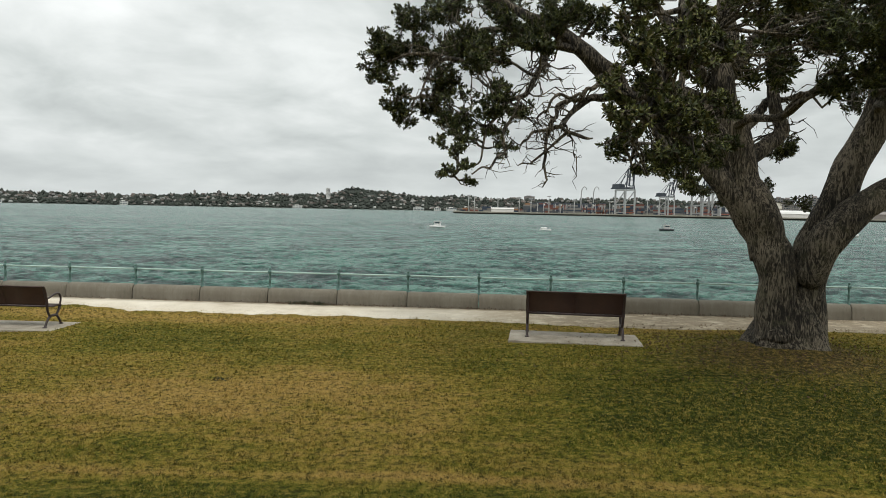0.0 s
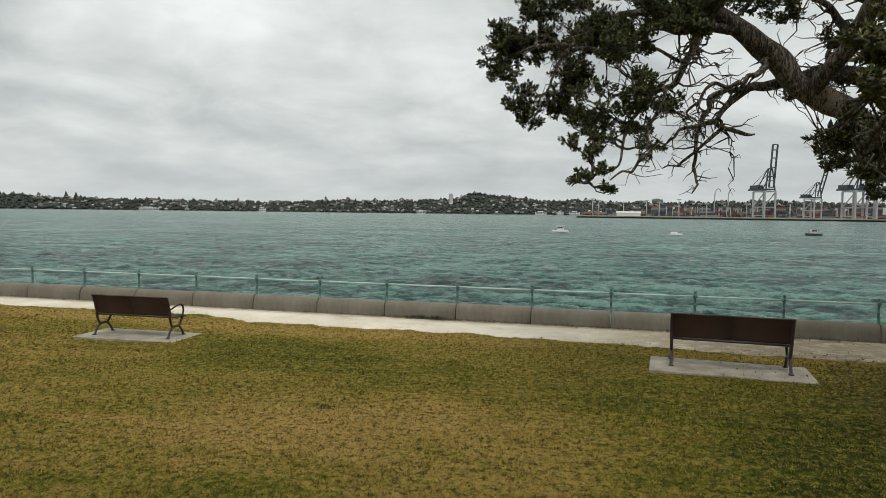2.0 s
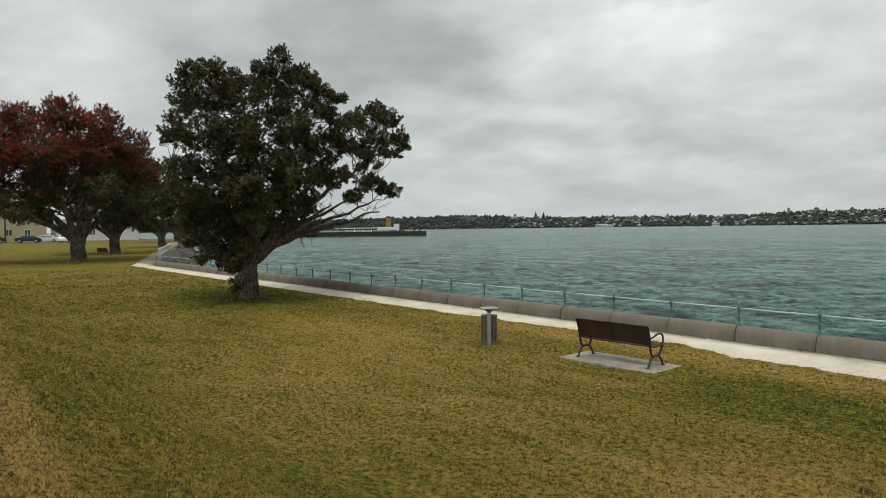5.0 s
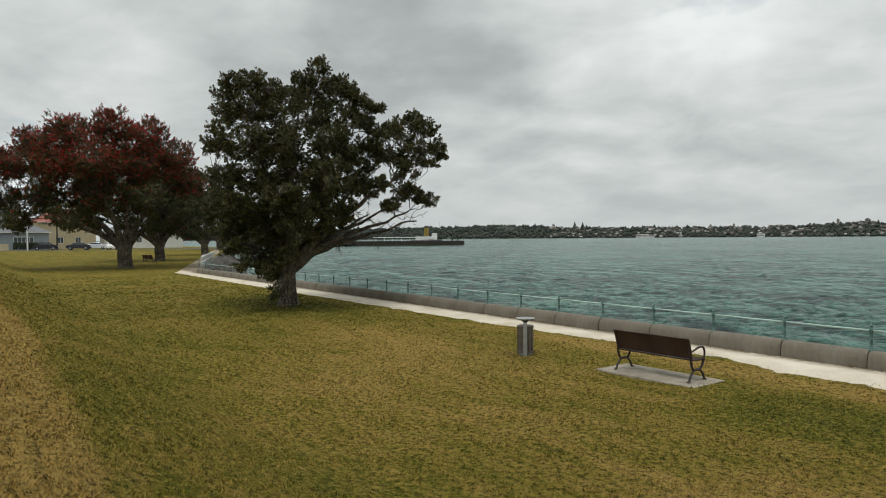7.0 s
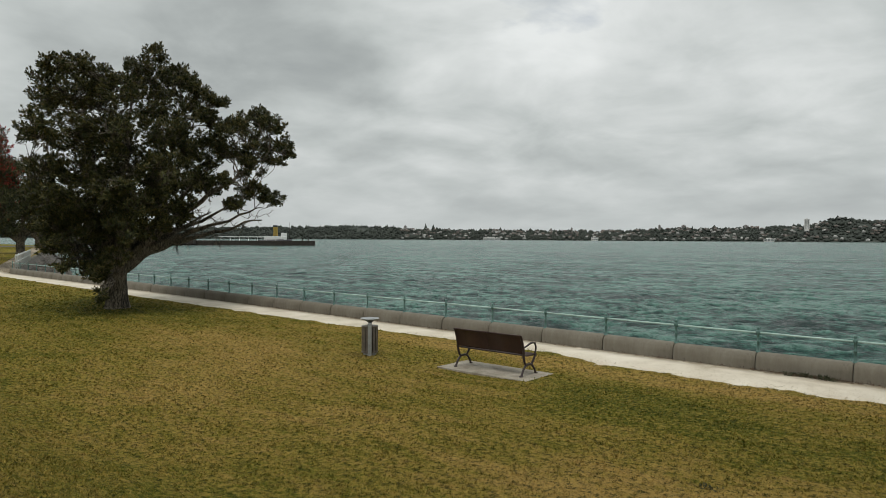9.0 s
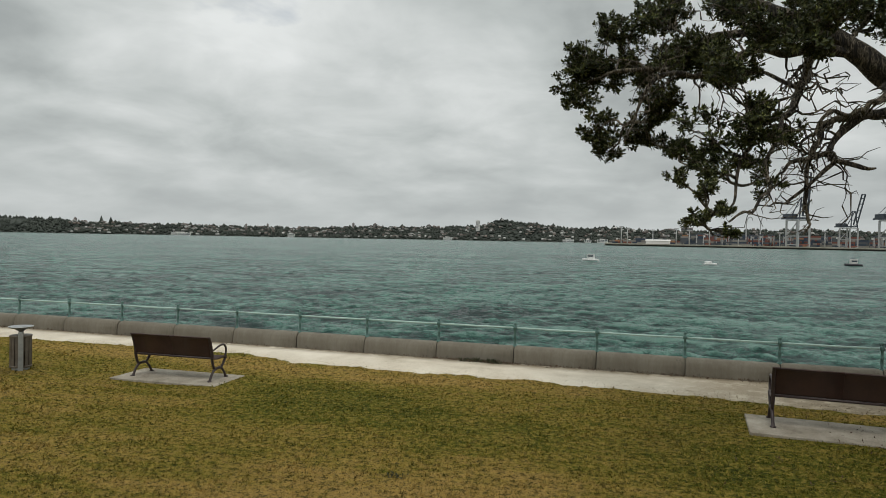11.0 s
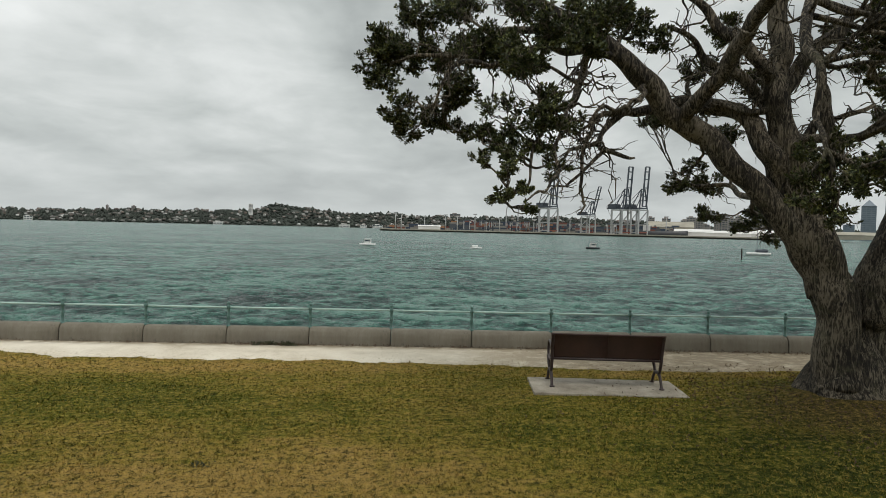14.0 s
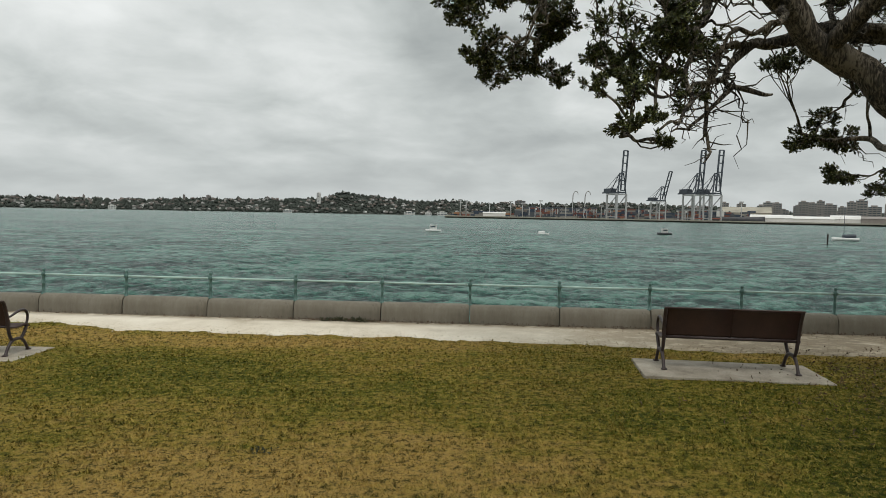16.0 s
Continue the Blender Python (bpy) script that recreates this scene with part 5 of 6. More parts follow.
def straddle_carrier(az, r, turn):
    top = empty("straddle_carrier", bearing(az, r, QUAY), turn)
    tagged(top, "tall grey straddle carrier among the containers", "straddle carrier", "port vehicles")
    for x in (-4.5, 4.5):
        for y in (-2.4, 2.4):
            bm = bmesh.new()
            beam(bm, (x, y, 0), (x, y, 15), 0.9)
            part("leg", bm, leg_mat, top)
    for y in (-2.4, 2.4):
        part("sill_beam", boxed(-6, y - 0.5, 0.8, 6, y + 0.5, 2.0), crane_mat, top)
    part("top_frame", boxed(-6, -3, 14.4, 6, 3, 16.2), crane_mat, top)
    part("cab", boxed(4.6, -1.2, 11.0, 7, 1.2, 13.6), white_mat, top)


for k, az in enumerate((4.2, 5.6, 6.4, 7.9, 8.6, 9.3, 10.4, 13.2, 14.0, 16.2, 16.8)):
    straddle_carrier(az, 1040 + 23 * (k % 4), 20 * k)


def light_mast(az, r, up):
    top = empty("light_mast", bearing(az, r, QUAY))
    tagged(top, "slender grey floodlight mast in the port", "light mast", "light masts")
    part("pole", lathe([(0.9, 0), (0.7, up * 0.5), (0.5, up)], 8), leg_mat, top)
    part("lamp_frame", boxed(-3, -1, up, 3, 1, up + 1.4), leg_mat, top)


for az, up in ((-1.9, 24), (-1.4, 22), (0.6, 19), (2.4, 22), (3.4, 20), (4.9, 24), (7.0, 18), (12.9, 20), (20.6, 26), (9.9, 18)):
    light_mast(az, 1035, up)


def hook_crane(az):
    """One of a pair of pale swan-neck loaders above the stacks."""
    top = empty("port_loader", bearing(az, 1120, QUAY))
    tagged(top, "pale swan-necked port loader", "loader", "port loaders")
    h = Heap()
    h.add(*tube(smooth_line([(0, 0, 0, 0.9), (0, 0, 30, 0.9), (1.5, 0, 40, 0.8), (5, 0, 43.5, 0.7), (8, 0, 41, 0.6), (8.6, 0, 38, 0.5)], 5), 8))
    h.make("neck", leg_mat, top)


hook_crane(7.55)
hook_crane(8.55)


def shed(az, r, wide, deep, eave, ridge, mat, label):
    top = empty("port_shed", bearing(az, r, QUAY), -az)
    tagged(top, label, "shed", "port sheds")
    bm = boxed(-wide / 2, 0, 0, wide / 2, deep, eave)
    part("wall", bm, mat, top)
    bm = bmesh.new()
    for x in (-wide / 2 - 0.5, wide / 2 + 0.5):
        for y, z in ((-0.5, eave), (deep / 2, ridge), (deep + 0.5, eave)):
            bm.verts.new((x, y, z + 0.02))
    bm.verts.ensure_lookup_table()
    v = bm.verts
    for f in ((0, 3, 4, 1), (1, 4, 5, 2), (0, 1, 2), (3, 5, 4), (0, 2, 5, 3)):
        bm.faces.new([v[i] for i in f])
    bmesh.ops.recalc_face_normals(bm, faces=bm.faces)
    part("roof", bm, mat, top)


shed(22.7, 1010, 52, 40, 5.0, 9.5, roof_white_mat, "low pale wharf shed with white roof")
shed(25.2, 1010, 60, 40, 4.5, 8.0, roof_white_mat, "low pale wharf shed with white roof")
shed(27.6, 1015, 34, 30, 5.0, 10.0, roof_white_mat, "white domed shed at the wharf's end")
shed(20.9, 1250, 80, 60, 14, 24, quay_mat, "large grey terminal hall behind the wharf")
shed(1.0, 1020, 34, 20, 4.5, 6.5, roof_white_mat, "low pale wharf shed with white roof")
shed(30.0, 1010, 50, 30, 6, 9, tower_mat, "dull grey-brown wharf shed")
shed(33.5, 1020, 70, 30, 6, 10, quay_mat, "grey wharf shed by the city shore")


def hull_shape(length, beam_w, height, sheer=0.25, sink=0.4):
    """A boat's shell, bow towards x."""
    bm = bmesh.new()
    n_s, rows = 13, []
    for i in range(n_s):
        u = i / (n_s - 1)
        x = (u - 0.5) * length
        w = beam_w / 2 * (1 - max(0, (u - 0.45) / 0.55) ** 2.2) * (0.82 + 0.18 * min(1, u * 4))
        z = height * (1 + sheer * max(0, u - 0.3) ** 1.5)
        w = max(w, 0.02 * beam_w)
        rows.append([bm.verts.new(p) for p in ((x, -w, z), (x, -w * 0.92, z * 0.35), (x - 0.04 * length * u, -w * 0.45, -sink), (x - 0.04 * length * u, w * 0.45, -sink), (x, w * 0.92, z * 0.35), (x, w, z))])
    for a, b in zip(rows, rows[1:]):
        for k in range(5):
            bm.faces.new((a[k], b[k], b[k + 1], a[k + 1])).smooth = k in (0, 4)
        bm.faces.new((a[5], b[5], b[0], a[0]))
    bm.faces.new(rows[0])
    bm.faces.new(rows[-1][::-1])
    bmesh.ops.recalc_face_normals(bm, faces=bm.faces)
    return bm


def boat(name, at, turn, length, shell, label, cabin=None, mast=0.0, cover=None):
    top = empty(name, at, turn)
    tagged(top, label, "boat", "moored boats")
    part("hull", hull_shape(length, length * 0.36, length * 0.13), shell, top)
    deck = length * 0.13
    if cabin:
        bm = boxed(-length * 0.22, -length * 0.12, deck, length * 0.18, length * 0.12, deck + length * 0.27, length * 0.03)
        part("cabin", bm, cabin, top)
        part("window", boxed(-length * 0.18, -length * 0.124, deck + length * 0.13, length * 0.13, length * 0.124, deck + length * 0.22), pane_mat, top)
        part("cabin_roof", boxed(-length * 0.25, -length * 0.13, deck + length * 0.265, length * 0.16, length * 0.13, deck + length * 0.29, 0.02), cabin, top)
    if mast:
        h = Heap()
        h.add(*tube([(length * 0.05, 0, 0, 0.09), (length * 0.05, 0, mast, 0.06)], 8))
        h.make("mast", crane_mat, top)
        h = Heap()
        h.add(*tube([(length * 0.05, 0, deck + 0.9, 0.06), (-length * 0.42, 0, deck + 1.0, 0.05)], 6))
        h.make("boom", crane_mat, top)
        h = Heap()
        h.add(*tube([(length * 0.05, 0, mast, 0.015), (length * 0.48, 0, deck, 0.015)], 4))
        h.make("stay", crane_mat, top)
    if cover:
        part("cover", boxed(-length * 0.4, -length * 0.13, deck, length * 0.1, length * 0.13, deck + length * 0.14, length * 0.05), cover, top)
    return top


boat("motor_launch", (-15.0, 201, SEA), 172, 4.9, white_mat, "white motor launch with cabin moored on the harbour", white_mat)
boat("dinghy", (16.9, 194, SEA), 20, 3.6, white_mat, "small white covered dinghy on a mooring", cover=white_mat)
boat("work_boat", (58.0, 222, SEA), 185, 4.6, hull_mat, "dark work boat with pale wheelhouse on a mooring", roof_white_mat, 2.6)
boat("sailing_yacht", (98.5, 192, SEA), 170, 6.6, white_mat, "white sailing yacht with bare mast at its mooring", None, 9.5, crane_mat)
boat("motor_boat", (98.0, 166, SEA), 10, 6.4, white_mat, "white motor boat under a blue canvas cover", cover=blue_mat)
pile = part("mooring_pile", lathe([(0.17, -2), (0.17, 2.2), (0.12, 2.5), (0.02, 2.55)], 10), pile_mat)
pile.matrix_basis = pose(76.9, 158, SEA)
tagged(pile, "lone dark timber pile standing in the water", "pile")

# cargo ship at the wharf
ship = empty("cargo_ship", bearing(20.4, 1006, SEA), -20)
tagged(ship, "dark-hulled cargo ship berthed at the quay", "ship")
part("hull", hull_shape(66, 13, 9.0, 0.2, 1.0), hull_mat, ship)
part("deck_house", boxed(-28, -5, 9, -18, 5, 17, 0.3), roof_white_mat, ship)


# ---------------------------------------------------------------- ferry pier
def ferry_pier():
    a, b = np.array([-446.0, 200.0]), np.array([-381.0, 287.0])
    u = (b - a) / np.linalg.norm(b - a)
    top = empty("ferry_pier", (a[0], a[1], SEA), math.degrees(math.atan2(u[1], u[0])))
    tagged(top, "long dark timber ferry pier on piles with pale buildings", "pier")
    long = float(np.linalg.norm(b - a))
    part("deck", boxed(-60, -4, 2.6, long, 4, 3.5), pile_mat, top, "dark timber deck")
    for k in range(26):
        x = -20 + k * (long + 18) / 25
        part("pile", boxed(x - 0.35, -4.2, -1.5, x + 0.35, -3.5, 3.6), pile_mat, top)
    part("fascia", boxed(-60, -3.9, 0.2, long, -3.6, 2.6), pile_mat, top)
    part("landing", boxed(-50, -14, 1.2, 30, -4.2, 4.6), pile_mat, top, "broad dark landing stage")
    part("terminal", boxed(-46, -11, 4.6, 14, -2, 8.0), tower_mat, top, "grey terminal wall")
    for x0, x1 in ((-46, -20), (-16, 12)):
        bm = bmesh.new()
        for x in (x0 - 1, x1 + 1):
            for y, z in ((-12.5, 7.8), (-6.5, 10.6), (-1, 7.8)):
                bm.verts.new((x, y, z))
        bm.verts.ensure_lookup_table()
        v = bm.verts
        # dark sheet added for the shade between the piles below the deck
        for f in ((0, 3, 4, 1), (1, 4, 5, 2), (0, 1, 2), (3, 5, 4), (0, 2, 5, 3)):
            bm.faces.new([v[i] for i in f])
        bmesh.ops.recalc_face_normals(bm, faces=bm.faces)
        part("roof", bm, white_mat, top, "white gabled roof")
    part("canopy", boxed(44, -3, 5.8, 84, 3, 6.4), white_mat, top, "long white pier canopy")
    for x in range(46, 84, 6):
        part("canopy_post", boxed(x - 0.15, -2.6, 3.5, x + 0.15, -2.3, 5.8), white_mat, top)
    for x in (100, 104):
        part("fender_pile", boxed(x - 0.5, -3, -1, x + 0.5, -2, 5), pile_mat, top)


ferry_pier()
steamer = empty("steam_ferry", (-416, 278, SEA), 54)
tagged(steamer, "old steam ferry with yellow funnel lying behind the pier", "ferry")
part("hull", hull_shape(24, 7, 4.2, 0.3, 0.8), hull_mat, steamer)
part("deck_house", boxed(-8, -2.6, 4, 8, 2.6, 6.6, 0.2), white_mat, steamer)
part("wheelhouse", boxed(4, -2, 6.6, 8, 2, 9, 0.2), white_mat, steamer)
part("funnel", lathe([(1.7, 7), (1.6, 13.2), (1.65, 13.3)], 16), yellow_mat, steamer, "tall yellow funnel")
part("funnel_top", lathe([(1.66, 13.25), (1.66, 14.6), (1.3, 14.7)], 16), hull_mat, steamer, "black funnel top")
h = Heap()
h.add(*tube([(10, 0, 3, 0.2), (10, 0, 17, 0.1)], 6))
h.make("mast", pile_mat, steamer)


# ---------------------------------------------------------------- street and houses beyond the park
asphalt_mat = worn("asphalt", (0.045, 0.046, 0.048), (0.085, 0.086, 0.088), 0.3, 0.9, 0, 0.4, 0.01, 20)
blue_wall_mat = worn("blue_grey_weatherboard", (0.22, 0.26, 0.30), (0.33, 0.37, 0.41), 0.5, 0.8, 0, 0.2, 0.01, 6)
cream_mat = worn("cream_weatherboard", (0.45, 0.37, 0.24), (0.58, 0.50, 0.35), 0.5, 0.8, 0, 0.2, 0.01, 6)
slate_mat = worn("grey_roofing", (0.10, 0.105, 0.11), (0.18, 0.185, 0.19), 0.8, 0.8, 0, 0.3, 0.01, 8)
tile_mat = worn("red_roofing", (0.24, 0.07, 0.05), (0.38, 0.13, 0.09), 0.8, 0.8, 0, 0.3, 0.01, 8)
hedge_mat = worn("hedge_leaf", (0.014, 0.022, 0.009), (0.05, 0.062, 0.022), 1.5, 0.9, 0, 0.8, 0.05, 9)
tyre_mat = worn("tyre_rubber", (0.012, 0.012, 0.012), (0.03, 0.03, 0.03), 5, 0.9)
car_dark_mat = worn("dark_car_paint", (0.018, 0.02, 0.026), (0.03, 0.033, 0.04), 2, 0.25)
car_white_mat = worn("white_car_paint", (0.62, 0.63, 0.64), (0.75, 0.76, 0.77), 2, 0.25)

bm = bmesh.new()
rows = []
for y in np.linspace(-90, 62, 60):
    rows.append([bm.verts.new((x + 0.10 * (y - 10), y, float(ground_height(np.array(x + 0.10 * (y - 10)), np.array(y))) + 0.03)) for x in (-156.0, -151.0, -146.0)])
for a, b in zip(rows, rows[1:]):
    for k in range(2):
        bm.faces.new((a[k], a[k + 1], b[k + 1], b[k]))
tagged(part("road", bm, asphalt_mat), "grey asphalt street along the edge of the park", "road", kind="structure")


def villa(at, turn, wide, deep, eave, ridge, wall_mat, roof_mat, label, windows):
    """A single-storey house; windows as rows of x, width along the front at +x."""
    z = float(ground_height(np.array(at[0]), np.array(at[1])))
    top = empty("house", (at[0], at[1], z), turn)
    tagged(top, label, "house", "street houses")
    part("wall", boxed(-deep, -wide / 2, -0.6, 0, wide / 2, eave), wall_mat, top)
    bm = bmesh.new()
    e = 0.5
    corners = [(e, -wide / 2 - e), (e, wide / 2 + e), (-deep - e, wide / 2 + e), (-deep - e, -wide / 2 - e)]
    low = [bm.verts.new((x, y, eave)) for x, y in corners]
    peak = [bm.verts.new((-deep / 2, s * (wide / 2 - deep * 0.35), ridge)) for s in (-1, 1)]
    for f in ((low[0], low[1], peak[1], peak[0]), (low[1], low[2], peak[1]), (low[2], low[3], peak[0], peak[1]), (low[3], low[0], peak[0]), tuple(low[::-1])):
        bm.faces.new(f)
    bmesh.ops.recalc_face_normals(bm, faces=bm.faces)
    part("roof", bm, roof_mat, top)
    part("gutter", boxed(e, -wide / 2 - e, eave - 0.12, e + 0.1, wide / 2 + e, eave + 0.03), white_mat, top)
    for y, w in windows:
        win = part("window", boxed(0.0, y - w / 2, 1.25, 0.06, y + w / 2, 2.75), white_mat, top, "white framed window")
        k = max(1, round(w / 0.7))
        for i in range(k):
            p = part("pane", boxed(0.05, y - w / 2 + 0.08 + i * (w - 0.08) / k, 1.37, 0.075, y - w / 2 + (i + 1) * (w - 0.08) / k, 2.63), pane_mat, win)
    for k in range(12):
        part("board", boxed(0.0, -wide / 2, 0.05 + k * 0.29, 0.022, wide / 2, 0.29 + k * 0.29), wall_mat, top)
    return top


villa((-163.0, 6.9), 5, 15.5, 12, 3.7, 6.2, blue_wall_mat, slate_mat, "blue-grey weatherboard house with hipped grey roof", ((3.2, 3.6), (-3.4, 1.3), (-6.4, 1.1)))
villa((-178.0, 19.5), 5, 12, 11, 6.2, 9.2, cream_mat, tile_mat, "cream weatherboard house with red roof", ((-1.5, 1.4), (2.2, 1.2)))
villa((-172.0, 36.0), 5, 16, 12, 3.8, 6.2, white_mat, slate_mat, "white weatherboard house behind parked cars", ((-2.5, 1.8), (2.8, 1.8)))


def hedge(x0, y0, y1, wide, up):
    z = float(ground_height(np.array(x0), np.array((y0 + y1) / 2)))
    rng = np.random.default_rng(int(y0 * 10 + 900))
    count = int(320 * (y1 - y0))
    at = np.stack([rng.uniform(-wide / 2, wide / 2, count), rng.uniform(0, y1 - y0, count), up * rng.uniform(0.05, 1, count) ** 0.7], -1)
    v, f = tufts(at, rng.normal(size=(count, 3)) + np.array([0.4, 0, 0.5]), np.full(count, 0.16), 5, rng)
    ob = fast_mesh("hedge", v, f, hedge_mat)
    ob.matrix_basis = pose(x0, y0, z)
    tagged(ob, "clipped dark green hedge in front of a house", "hedge", "hedges")


hedge(-158.5, 8.0, 14.4, 1.4, 1.5)
hedge(-158.5, -2.0, 4.4, 1.4, 1.7)
low_wall = part("garden_wall", boxed(-0.15, 0, -0.3, 0.15, 5.0, 1.1, 0.02), cream_mat)
low_wall.matrix_basis = pose(-157.0, 2.2, float(ground_height(np.array(-157.0), np.array(3.0))))
tagged(low_wall, "low cream garden wall beside the street", "garden wall")


def parked_car(at, turn, paint, label):
    z = float(ground_height(np.array(at[0]), np.array(at[1]))) + 0.03
    top = empty("car", (at[0], at[1], z), turn)
    tagged(top, label, "car", "parked cars")
    prof = [(-2.15, 0.35), (-2.2, 0.75), (-2.05, 0.95), (-1.35, 1.02), (-0.75, 1.42), (0.75, 1.46), (1.55, 1.05), (2.1, 0.95), (2.2, 0.6), (2.15, 0.32)]
    bm = bmesh.new()
    rings = []
    for y, k in ((-0.86, 0.97), (-0.7, 1.0), (0.7, 1.0), (0.86, 0.97)):
        rings.append([bm.verts.new((x * k, y * (0.82 if z_ > 1.2 else 1), z_ if z_ < 1.2 else z_ * (0.985 if k < 1 else 1))) for x, z_ in prof])
    for a, b in zip(rings, rings[1:]):
        for i in range(len(prof) - 1):
            bm.faces.new((a[i], b[i], b[i + 1], a[i + 1])).smooth = True
        bm.faces.new((a[-1], b[-1], b[0], a[0]))
    bm.faces.new(rings[0])
    bm.faces.new(rings[-1][::-1])
    bmesh.ops.recalc_face_normals(bm, faces=bm.faces)
    part("body", bm, paint, top)
    for s in (-1, 1):
        part("side_window", boxed(-0.95, s * 0.80 - 0.03, 1.02, 1.0, s * 0.80 + 0.03, 1.34, 0.02), pane_mat, top)
        for x in (-1.35, 1.35):
            wheel = part("wheel", lathe([(0.2, -0.1), (0.31, -0.1), (0.32, 0), (0.31, 0.1), (0.2, 0.1)], 18), tyre_mat, top)
            wheel.matrix_basis = pose(x, s * 0.78, 0.32, 90, 0, 0)
            part("rim", lathe([(0.19, -0.105), (0.19, 0.105)], 14), steel_mat, wheel)
    bm = bmesh.new()
    v = [bm.verts.new(p) for p in ((1.50, -0.6, 1.09), (1.50, 0.6, 1.09), (0.82, 0.54, 1.43), (0.82, -0.54, 1.43))]
    w2 = [bm.verts.new((q.co.x + 0.02, q.co.y, q.co.z + 0.02)) for q in v]
    bm.faces.new(w2)
    bm.faces.new(v[::-1])
    for i in range(4):
        bm.faces.new((v[i], v[(i + 1) % 4], w2[(i + 1) % 4], w2[i]))
    part("windscreen", bm, pane_mat, top)
    for s in (-1, 1):
        part("headlight", boxed(2.08, s * 0.62 - 0.16, 0.68, 2.17, s * 0.62 + 0.16, 0.82, 0.02), white_mat, top)
    part("bumper", boxed(2.1, -0.8, 0.34, 2.24, 0.8, 0.56, 0.04), paint, top)
    return top


parked_car((-150.0, 18.6), 75, car_dark_mat, "dark parked saloon car at the kerb")
parked_car((-147.0, 24.4), -20, car_white_mat, "white parked car facing the park")
parked_car((-154.5, 22.2), 80, car_white_mat, "white parked car in front of a house")
parked_car((-154.0, 13.2), 84, car_dark_mat, "dark parked saloon car at the kerb")


def street_pole(at, up, mat, label):
    z = float(ground_height(np.array(at[0]), np.array(at[1])))
    ob = part("street_pole", lathe([(0.16, -0.4), (0.15, 0.0), (0.12, up * 0.6), (0.09, up)], 10), mat)
    ob.matrix_basis = pose(at[0], at[1], z)
    tagged(ob, label, "pole", "street poles")


street_pole((-153.8, 10.2), 11.0, white_mat, "pale painted street pole")
street_pole((-155.5, 15.4), 13.0, pile_mat, "brown timber power pole")

b = park_bench((-78.0, 17.3, float(ground_height(np.array(-78.0), np.array(17.3)))), 20)
tagged(b, "far park bench on the lawn beneath dark trees", "bench", "park benches")

# white railing and rock embankment where the path bends
white_rail = empty("white_railing", (-57.2, 17.0, 0.35), 180 - 18.3)
tagged(white_rail, "white painted railing along the bend of the path", "railing")
for k in range(13):
    part("post", lathe([(0.05, -0.1), (0.045, 0.98), (0.06, 1.0), (0.02, 1.06)], 10), white_mat, white_rail).matrix_basis = pose(k * 1.9, -0.15, 0)
for z in (0.5, 0.95):
    h = Heap()
    h.add(*tube([(0, -0.15, z, 0.035), (11.4, -0.15, z, 0.035), (22.8, -0.15, z, 0.035)], 8))
    h.make("rail", white_mat, white_rail)


bank_x = np.linspace(-230, -57.3, 160)
gxx, gdd = np.meshgrid(bank_x, np.linspace(0.05, 8.5, 12))
lump = np.array([[0.25 * noise.noise((x * 0.9, d * 0.9, 3)) for x in bank_x] for d in np.linspace(0.05, 8.5, 12)])
gzz = np.minimum(ground_height(gxx, coast(gxx)), -0.1) - gdd * 0.72 + 0.12 + lump + 0.35 * (gdd < 0.1)
i = (np.arange(11)[:, None] * 160 + np.arange(159)[None]).ravel()
slope = fast_mesh("embankment", np.stack([gxx, coast(gxx) + gdd, gzz], -1).reshape(-1, 3), np.stack([i, i + 1, i + 161, i + 160], -1), rock_mat, None, False)
tagged(slope, "sloping grey-brown stone bank down to the water", "embankment", kind="structure")


def rocks():
    rng = np.random.default_rng(31)
    heap = Heap()
    ico = bmesh.new()
    bmesh.ops.create_icosphere(ico, subdivisions=1, radius=1.0)
    base = np.array([v.co[:] for v in ico.verts])
    face = np.array([[v.index for v in f.verts] for f in ico.faces])
    ico.free()
    for _ in range(900):
        x = rng.uniform(-118, -57.5)
        d = rng.uniform(0.2, 5.5)
        s = rng.uniform(0.25, 0.6)
        v = base * rng.uniform(0.65, 1.2, (len(base), 1)) * np.array([s, s, s * 0.7])
        heap.add(v + np.array([x, float(coast(np.array(x))) + d, max(-0.2 - d * 0.72, -3.4)]), face)
    tagged(heap.make("rock_embankment", rock_mat, None, False), "grey-brown rock embankment below the bent path", "rocks", kind="stuff")


rocks()


# ---------------------------------------------------------------- lawn and ground litter
SLABS = ((2.90, 12.78, -3.9, 2.45, 1.12), (-8.98, 13.52, 2.2, 2.32, 1.06))


def on_slab(x, y, grow=0.0):
    hit = np.zeros(len(x), bool)
    for cx, cy, t, w_, d_ in SLABS:
        c, s = math.cos(radians(t)), math.sin(radians(t))
        u, v = (x - cx) * c + (y - cy) * s, -(x - cx) * s + (y - cy) * c
        hit |= (np.abs(u) < w_ / 2 + grow) & (np.abs(v) < d_ / 2 + grow)
    return hit


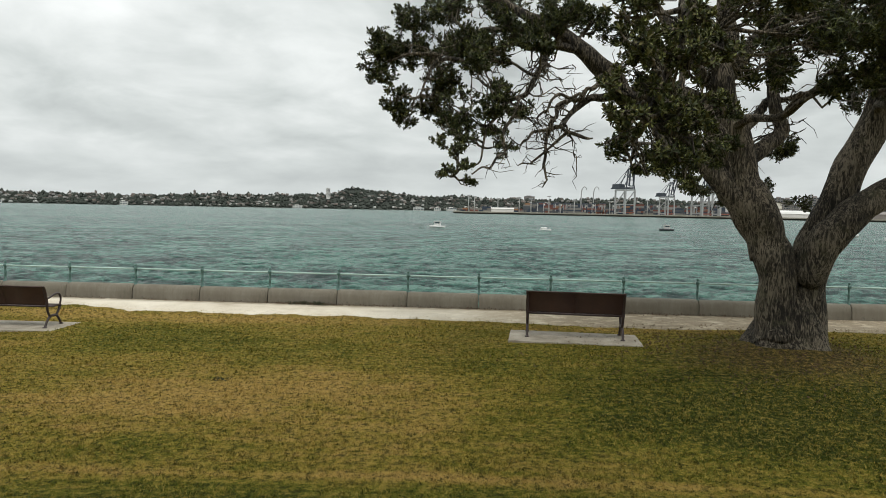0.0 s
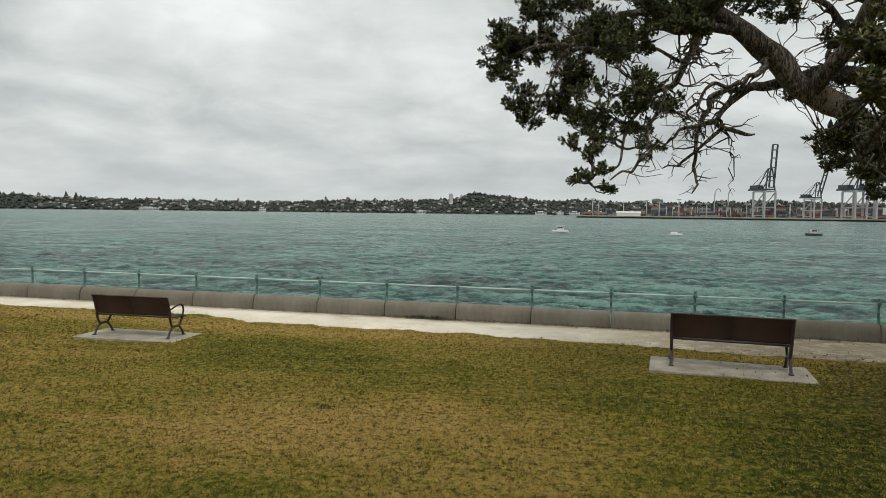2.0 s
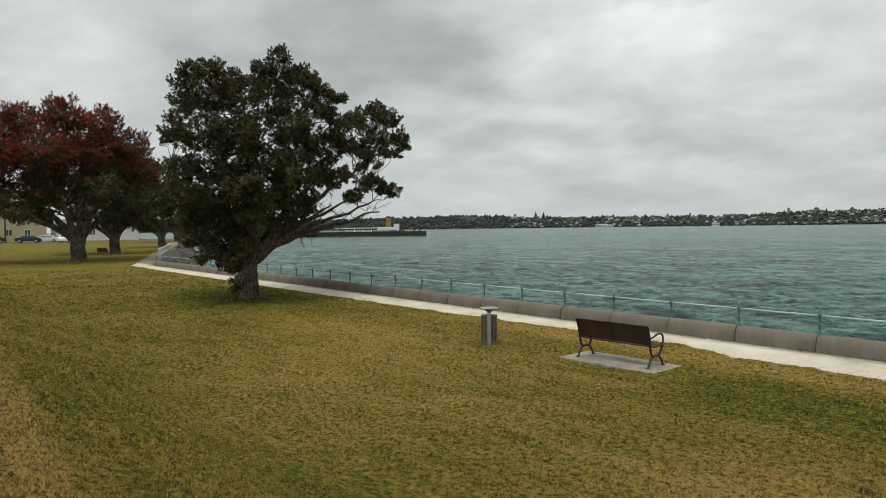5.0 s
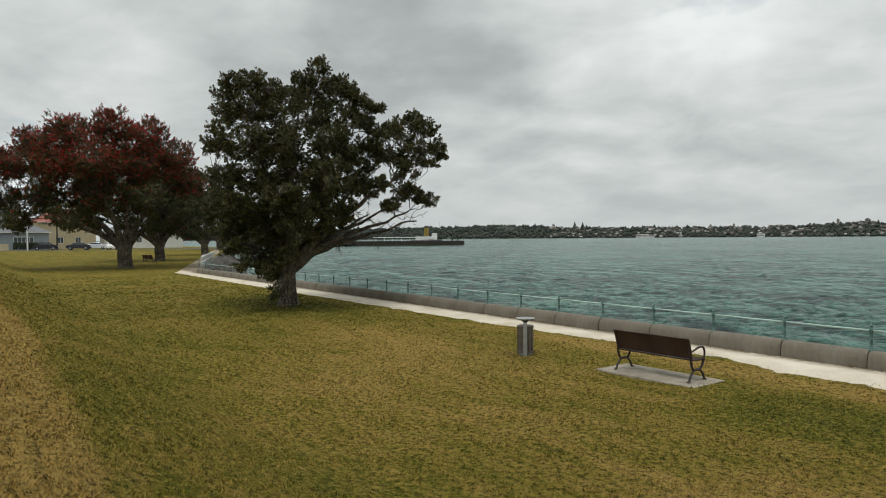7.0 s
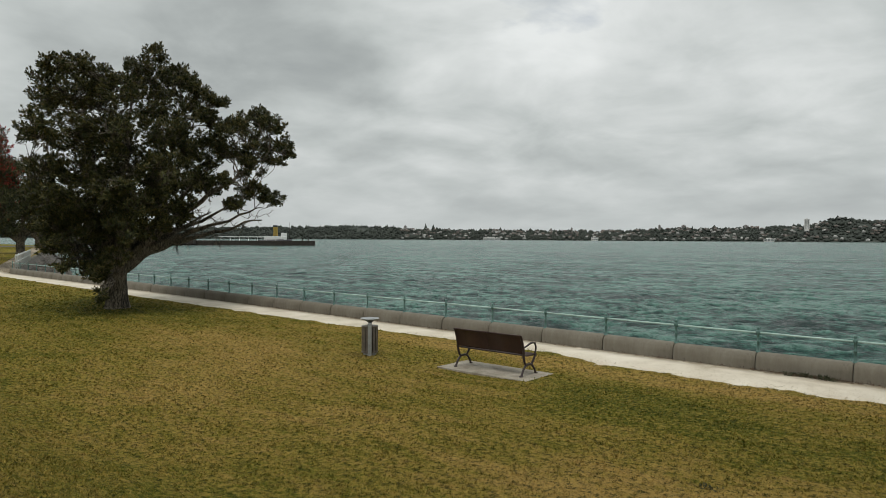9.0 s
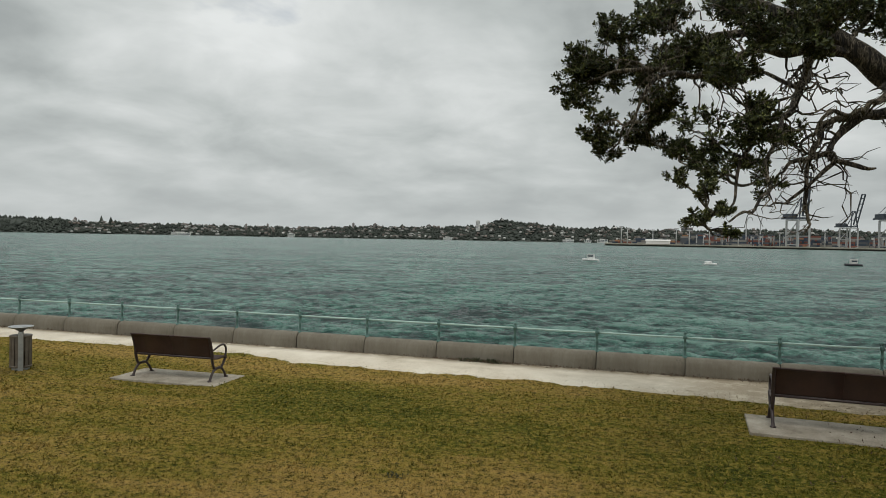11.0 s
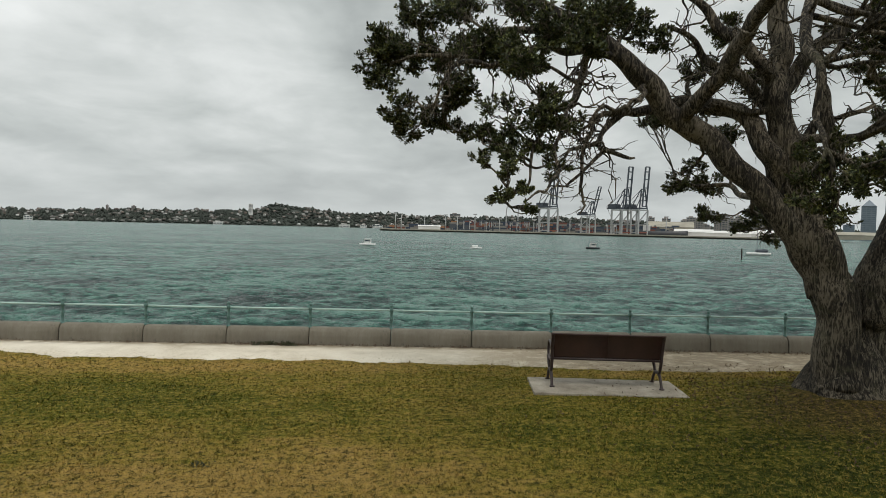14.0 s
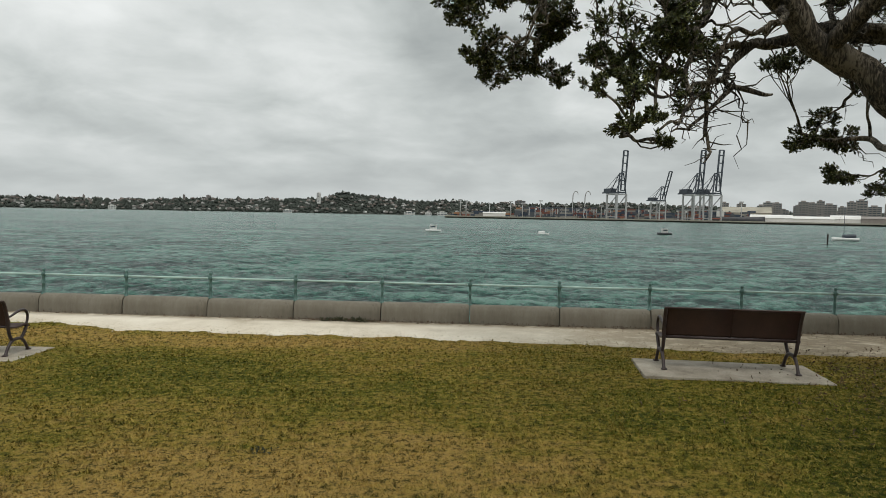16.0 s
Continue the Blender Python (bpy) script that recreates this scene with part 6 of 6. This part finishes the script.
def grass_blades(count):
    rng = np.random.default_rng(77)
    r = 3.6 * (62 / 3.6) ** rng.uniform(0, 1, count)
    a = rng.uniform(radians(-104), radians(46), count)
    r[:70000] = rng.uniform(0.1, 16, 70000)
    a[:70000] = rng.uniform(-math.pi, math.pi, 70000)
    x, y = 0.4 + r * np.sin(a), 0.6 + r * np.cos(a)
    grid = np.arange(-64, 36, 0.05)
    inner = path_inner(grid)
    limit = coast(x) - np.interp(x, grid, inner)
    bare = np.exp(-((x - 6.4) ** 2 + (y - 11.5) ** 2) / 2.2)
    keep = (rng.uniform(size=count) < 1 - step(36, 62, r)) & (y < limit + rng.normal(0, 0.05, count)) & ~on_slab(x, y) & (rng.uniform(size=count) > bare) & (np.hypot(x - 6.45, y - 11.95) > 0.75)
    x, y, r = x[keep], y[keep], r[keep]
    k = len(x)
    z = ground_height(x, y)
    clump = 0.5 + 0.5 * np.sin(x * 3.1 + 1.3 * np.sin(y * 2.3)) * np.sin(y * 3.7 + 1.1 * np.sin(x * 1.9))
    tuft = 0.5 + 0.5 * np.sin(x * 33 + 2.2 * np.sin(y * 17) + 3 * np.sin(x * 2.3)) * np.sin(y * 37 + 2.2 * np.sin(x * 19) + 3 * np.sin(y * 2.9))
    tall = rng.uniform(0.010, 0.026, k) * (0.65 + 0.6 * clump) * (0.55 + 0.9 * tuft) * (1 + 0.02 * r)
    wide = 0.0012 * np.maximum(r, 3) + 0.0005
    t = rng.uniform(0, 2 * np.pi, k)
    lean = rng.normal(0, 0.8, (k, 2)) * tall[:, None]
    side = np.stack([np.cos(t), np.sin(t), np.zeros(k)], -1) * wide[:, None]
    foot = np.stack([x, y, z - 0.006], -1)
    tip = foot + np.stack([lean[:, 0], lean[:, 1], tall + 0.006], -1)
    verts = np.stack([foot - side, foot + side, tip], 1).reshape(-1, 3)
    ob = fast_mesh("grass", verts, np.arange(3 * k).reshape(-1, 3), blade_mat)
    tagged(ob, "short mown grass, green and straw-coloured", "grass", kind="stuff")


grass_blades(740000)


def litter(name, count, place, size, mat, label, seed, leaves=4):
    rng = np.random.default_rng(seed)
    at = place(rng, count)
    v, f = tufts(at, rng.normal(size=(len(at), 3)) * 0.6 + np.array([0, 0, 0.6]), size * rng.uniform(0.6, 1.4, len(at)), leaves, rng)
    tagged(fast_mesh(name, v, f, mat), label, "litter", kind="stuff")


def wall_foot(rng, count):
    x = np.concatenate([rng.uniform(-4.4, 9, count // 2), rng.normal(-3.4, 0.45, count // 6), rng.uniform(-24, -4, count // 3)])
    y = RAIL_Y - 0.22 - np.abs(rng.normal(0, 0.10, len(x)))
    return np.stack([x, y, ground_height(x, y) + 0.035], -1)


litter("leaf_litter", 900, wall_foot, 0.035, soil_mat, "brown leaf litter along the foot of the seawall", 3)


def weeds_at(rng, count):
    x = np.concatenate([rng.normal(-3.45, 0.16, count // 2), rng.normal(-3.0, 0.12, count - count // 2)])
    y = RAIL_Y - 0.26 - np.abs(rng.normal(0, 0.08, len(x)))
    return np.stack([x, y, ground_height(x, y) + rng.uniform(0.01, 0.07, len(x))], -1)


litter("weed_clump", 90, weeds_at, 0.06, weed_mat, "dark weeds growing at the foot of the seawall", 5, 6)


def fallen(rng, count):
    x, y = rng.normal(6.0, 1.6, count), rng.normal(12.0, 1.3, count)
    ok = (np.hypot(x - 6.45, y - 11.95) > 0.8) & (y < 16.4)
    x, y = x[ok], y[ok]
    return np.stack([x, y, ground_height(x, y) + 0.02], -1)


litter("fallen_leaves", 1400, fallen, 0.04, soil_mat, "fallen brown leaves and twigs round the tree's foot", 9, 3)
litter("dead_weed_patch", 20, lambda rng, c: np.stack([rng.normal(-2.65, 0.10, c), rng.normal(9.35, 0.05, c), np.full(c, 0.02) + ground_height(np.full(c, -2.65), np.full(c, 9.35))], -1), 0.035, weed_mat, "dark dead weed patch in the dry lawn", 11, 5)


def path_stones(count):
    rng = np.random.default_rng(19)
    heap = Heap()
    octa = np.array([(1, 0, 0), (0, 1, 0), (-1, 0, 0), (0, -1, 0), (0, 0, 0.8), (0, 0, -0.6)], float)
    face = np.array([(0, 1, 4), (1, 2, 4), (2, 3, 4), (3, 0, 4), (1, 0, 5), (2, 1, 5), (3, 2, 5), (0, 3, 5)])
    x = rng.uniform(-14, 10, count)
    y = 16.6 - rng.uniform(0.05, 1.0, count) * (path_inner(x) - 0.3)
    z = ground_height(x, y) + 0.02
    for p in np.stack([x, y, z], -1):
        s = rng.uniform(0.006, 0.018)
        heap.add(octa * rng.uniform(0.6, 1.3, (6, 3)) * s + p, face)
    tagged(heap.make("path_gravel", path_mat, None, False), "loose pale shell grit on the footpath", "gravel", kind="stuff")


path_stones(5000)
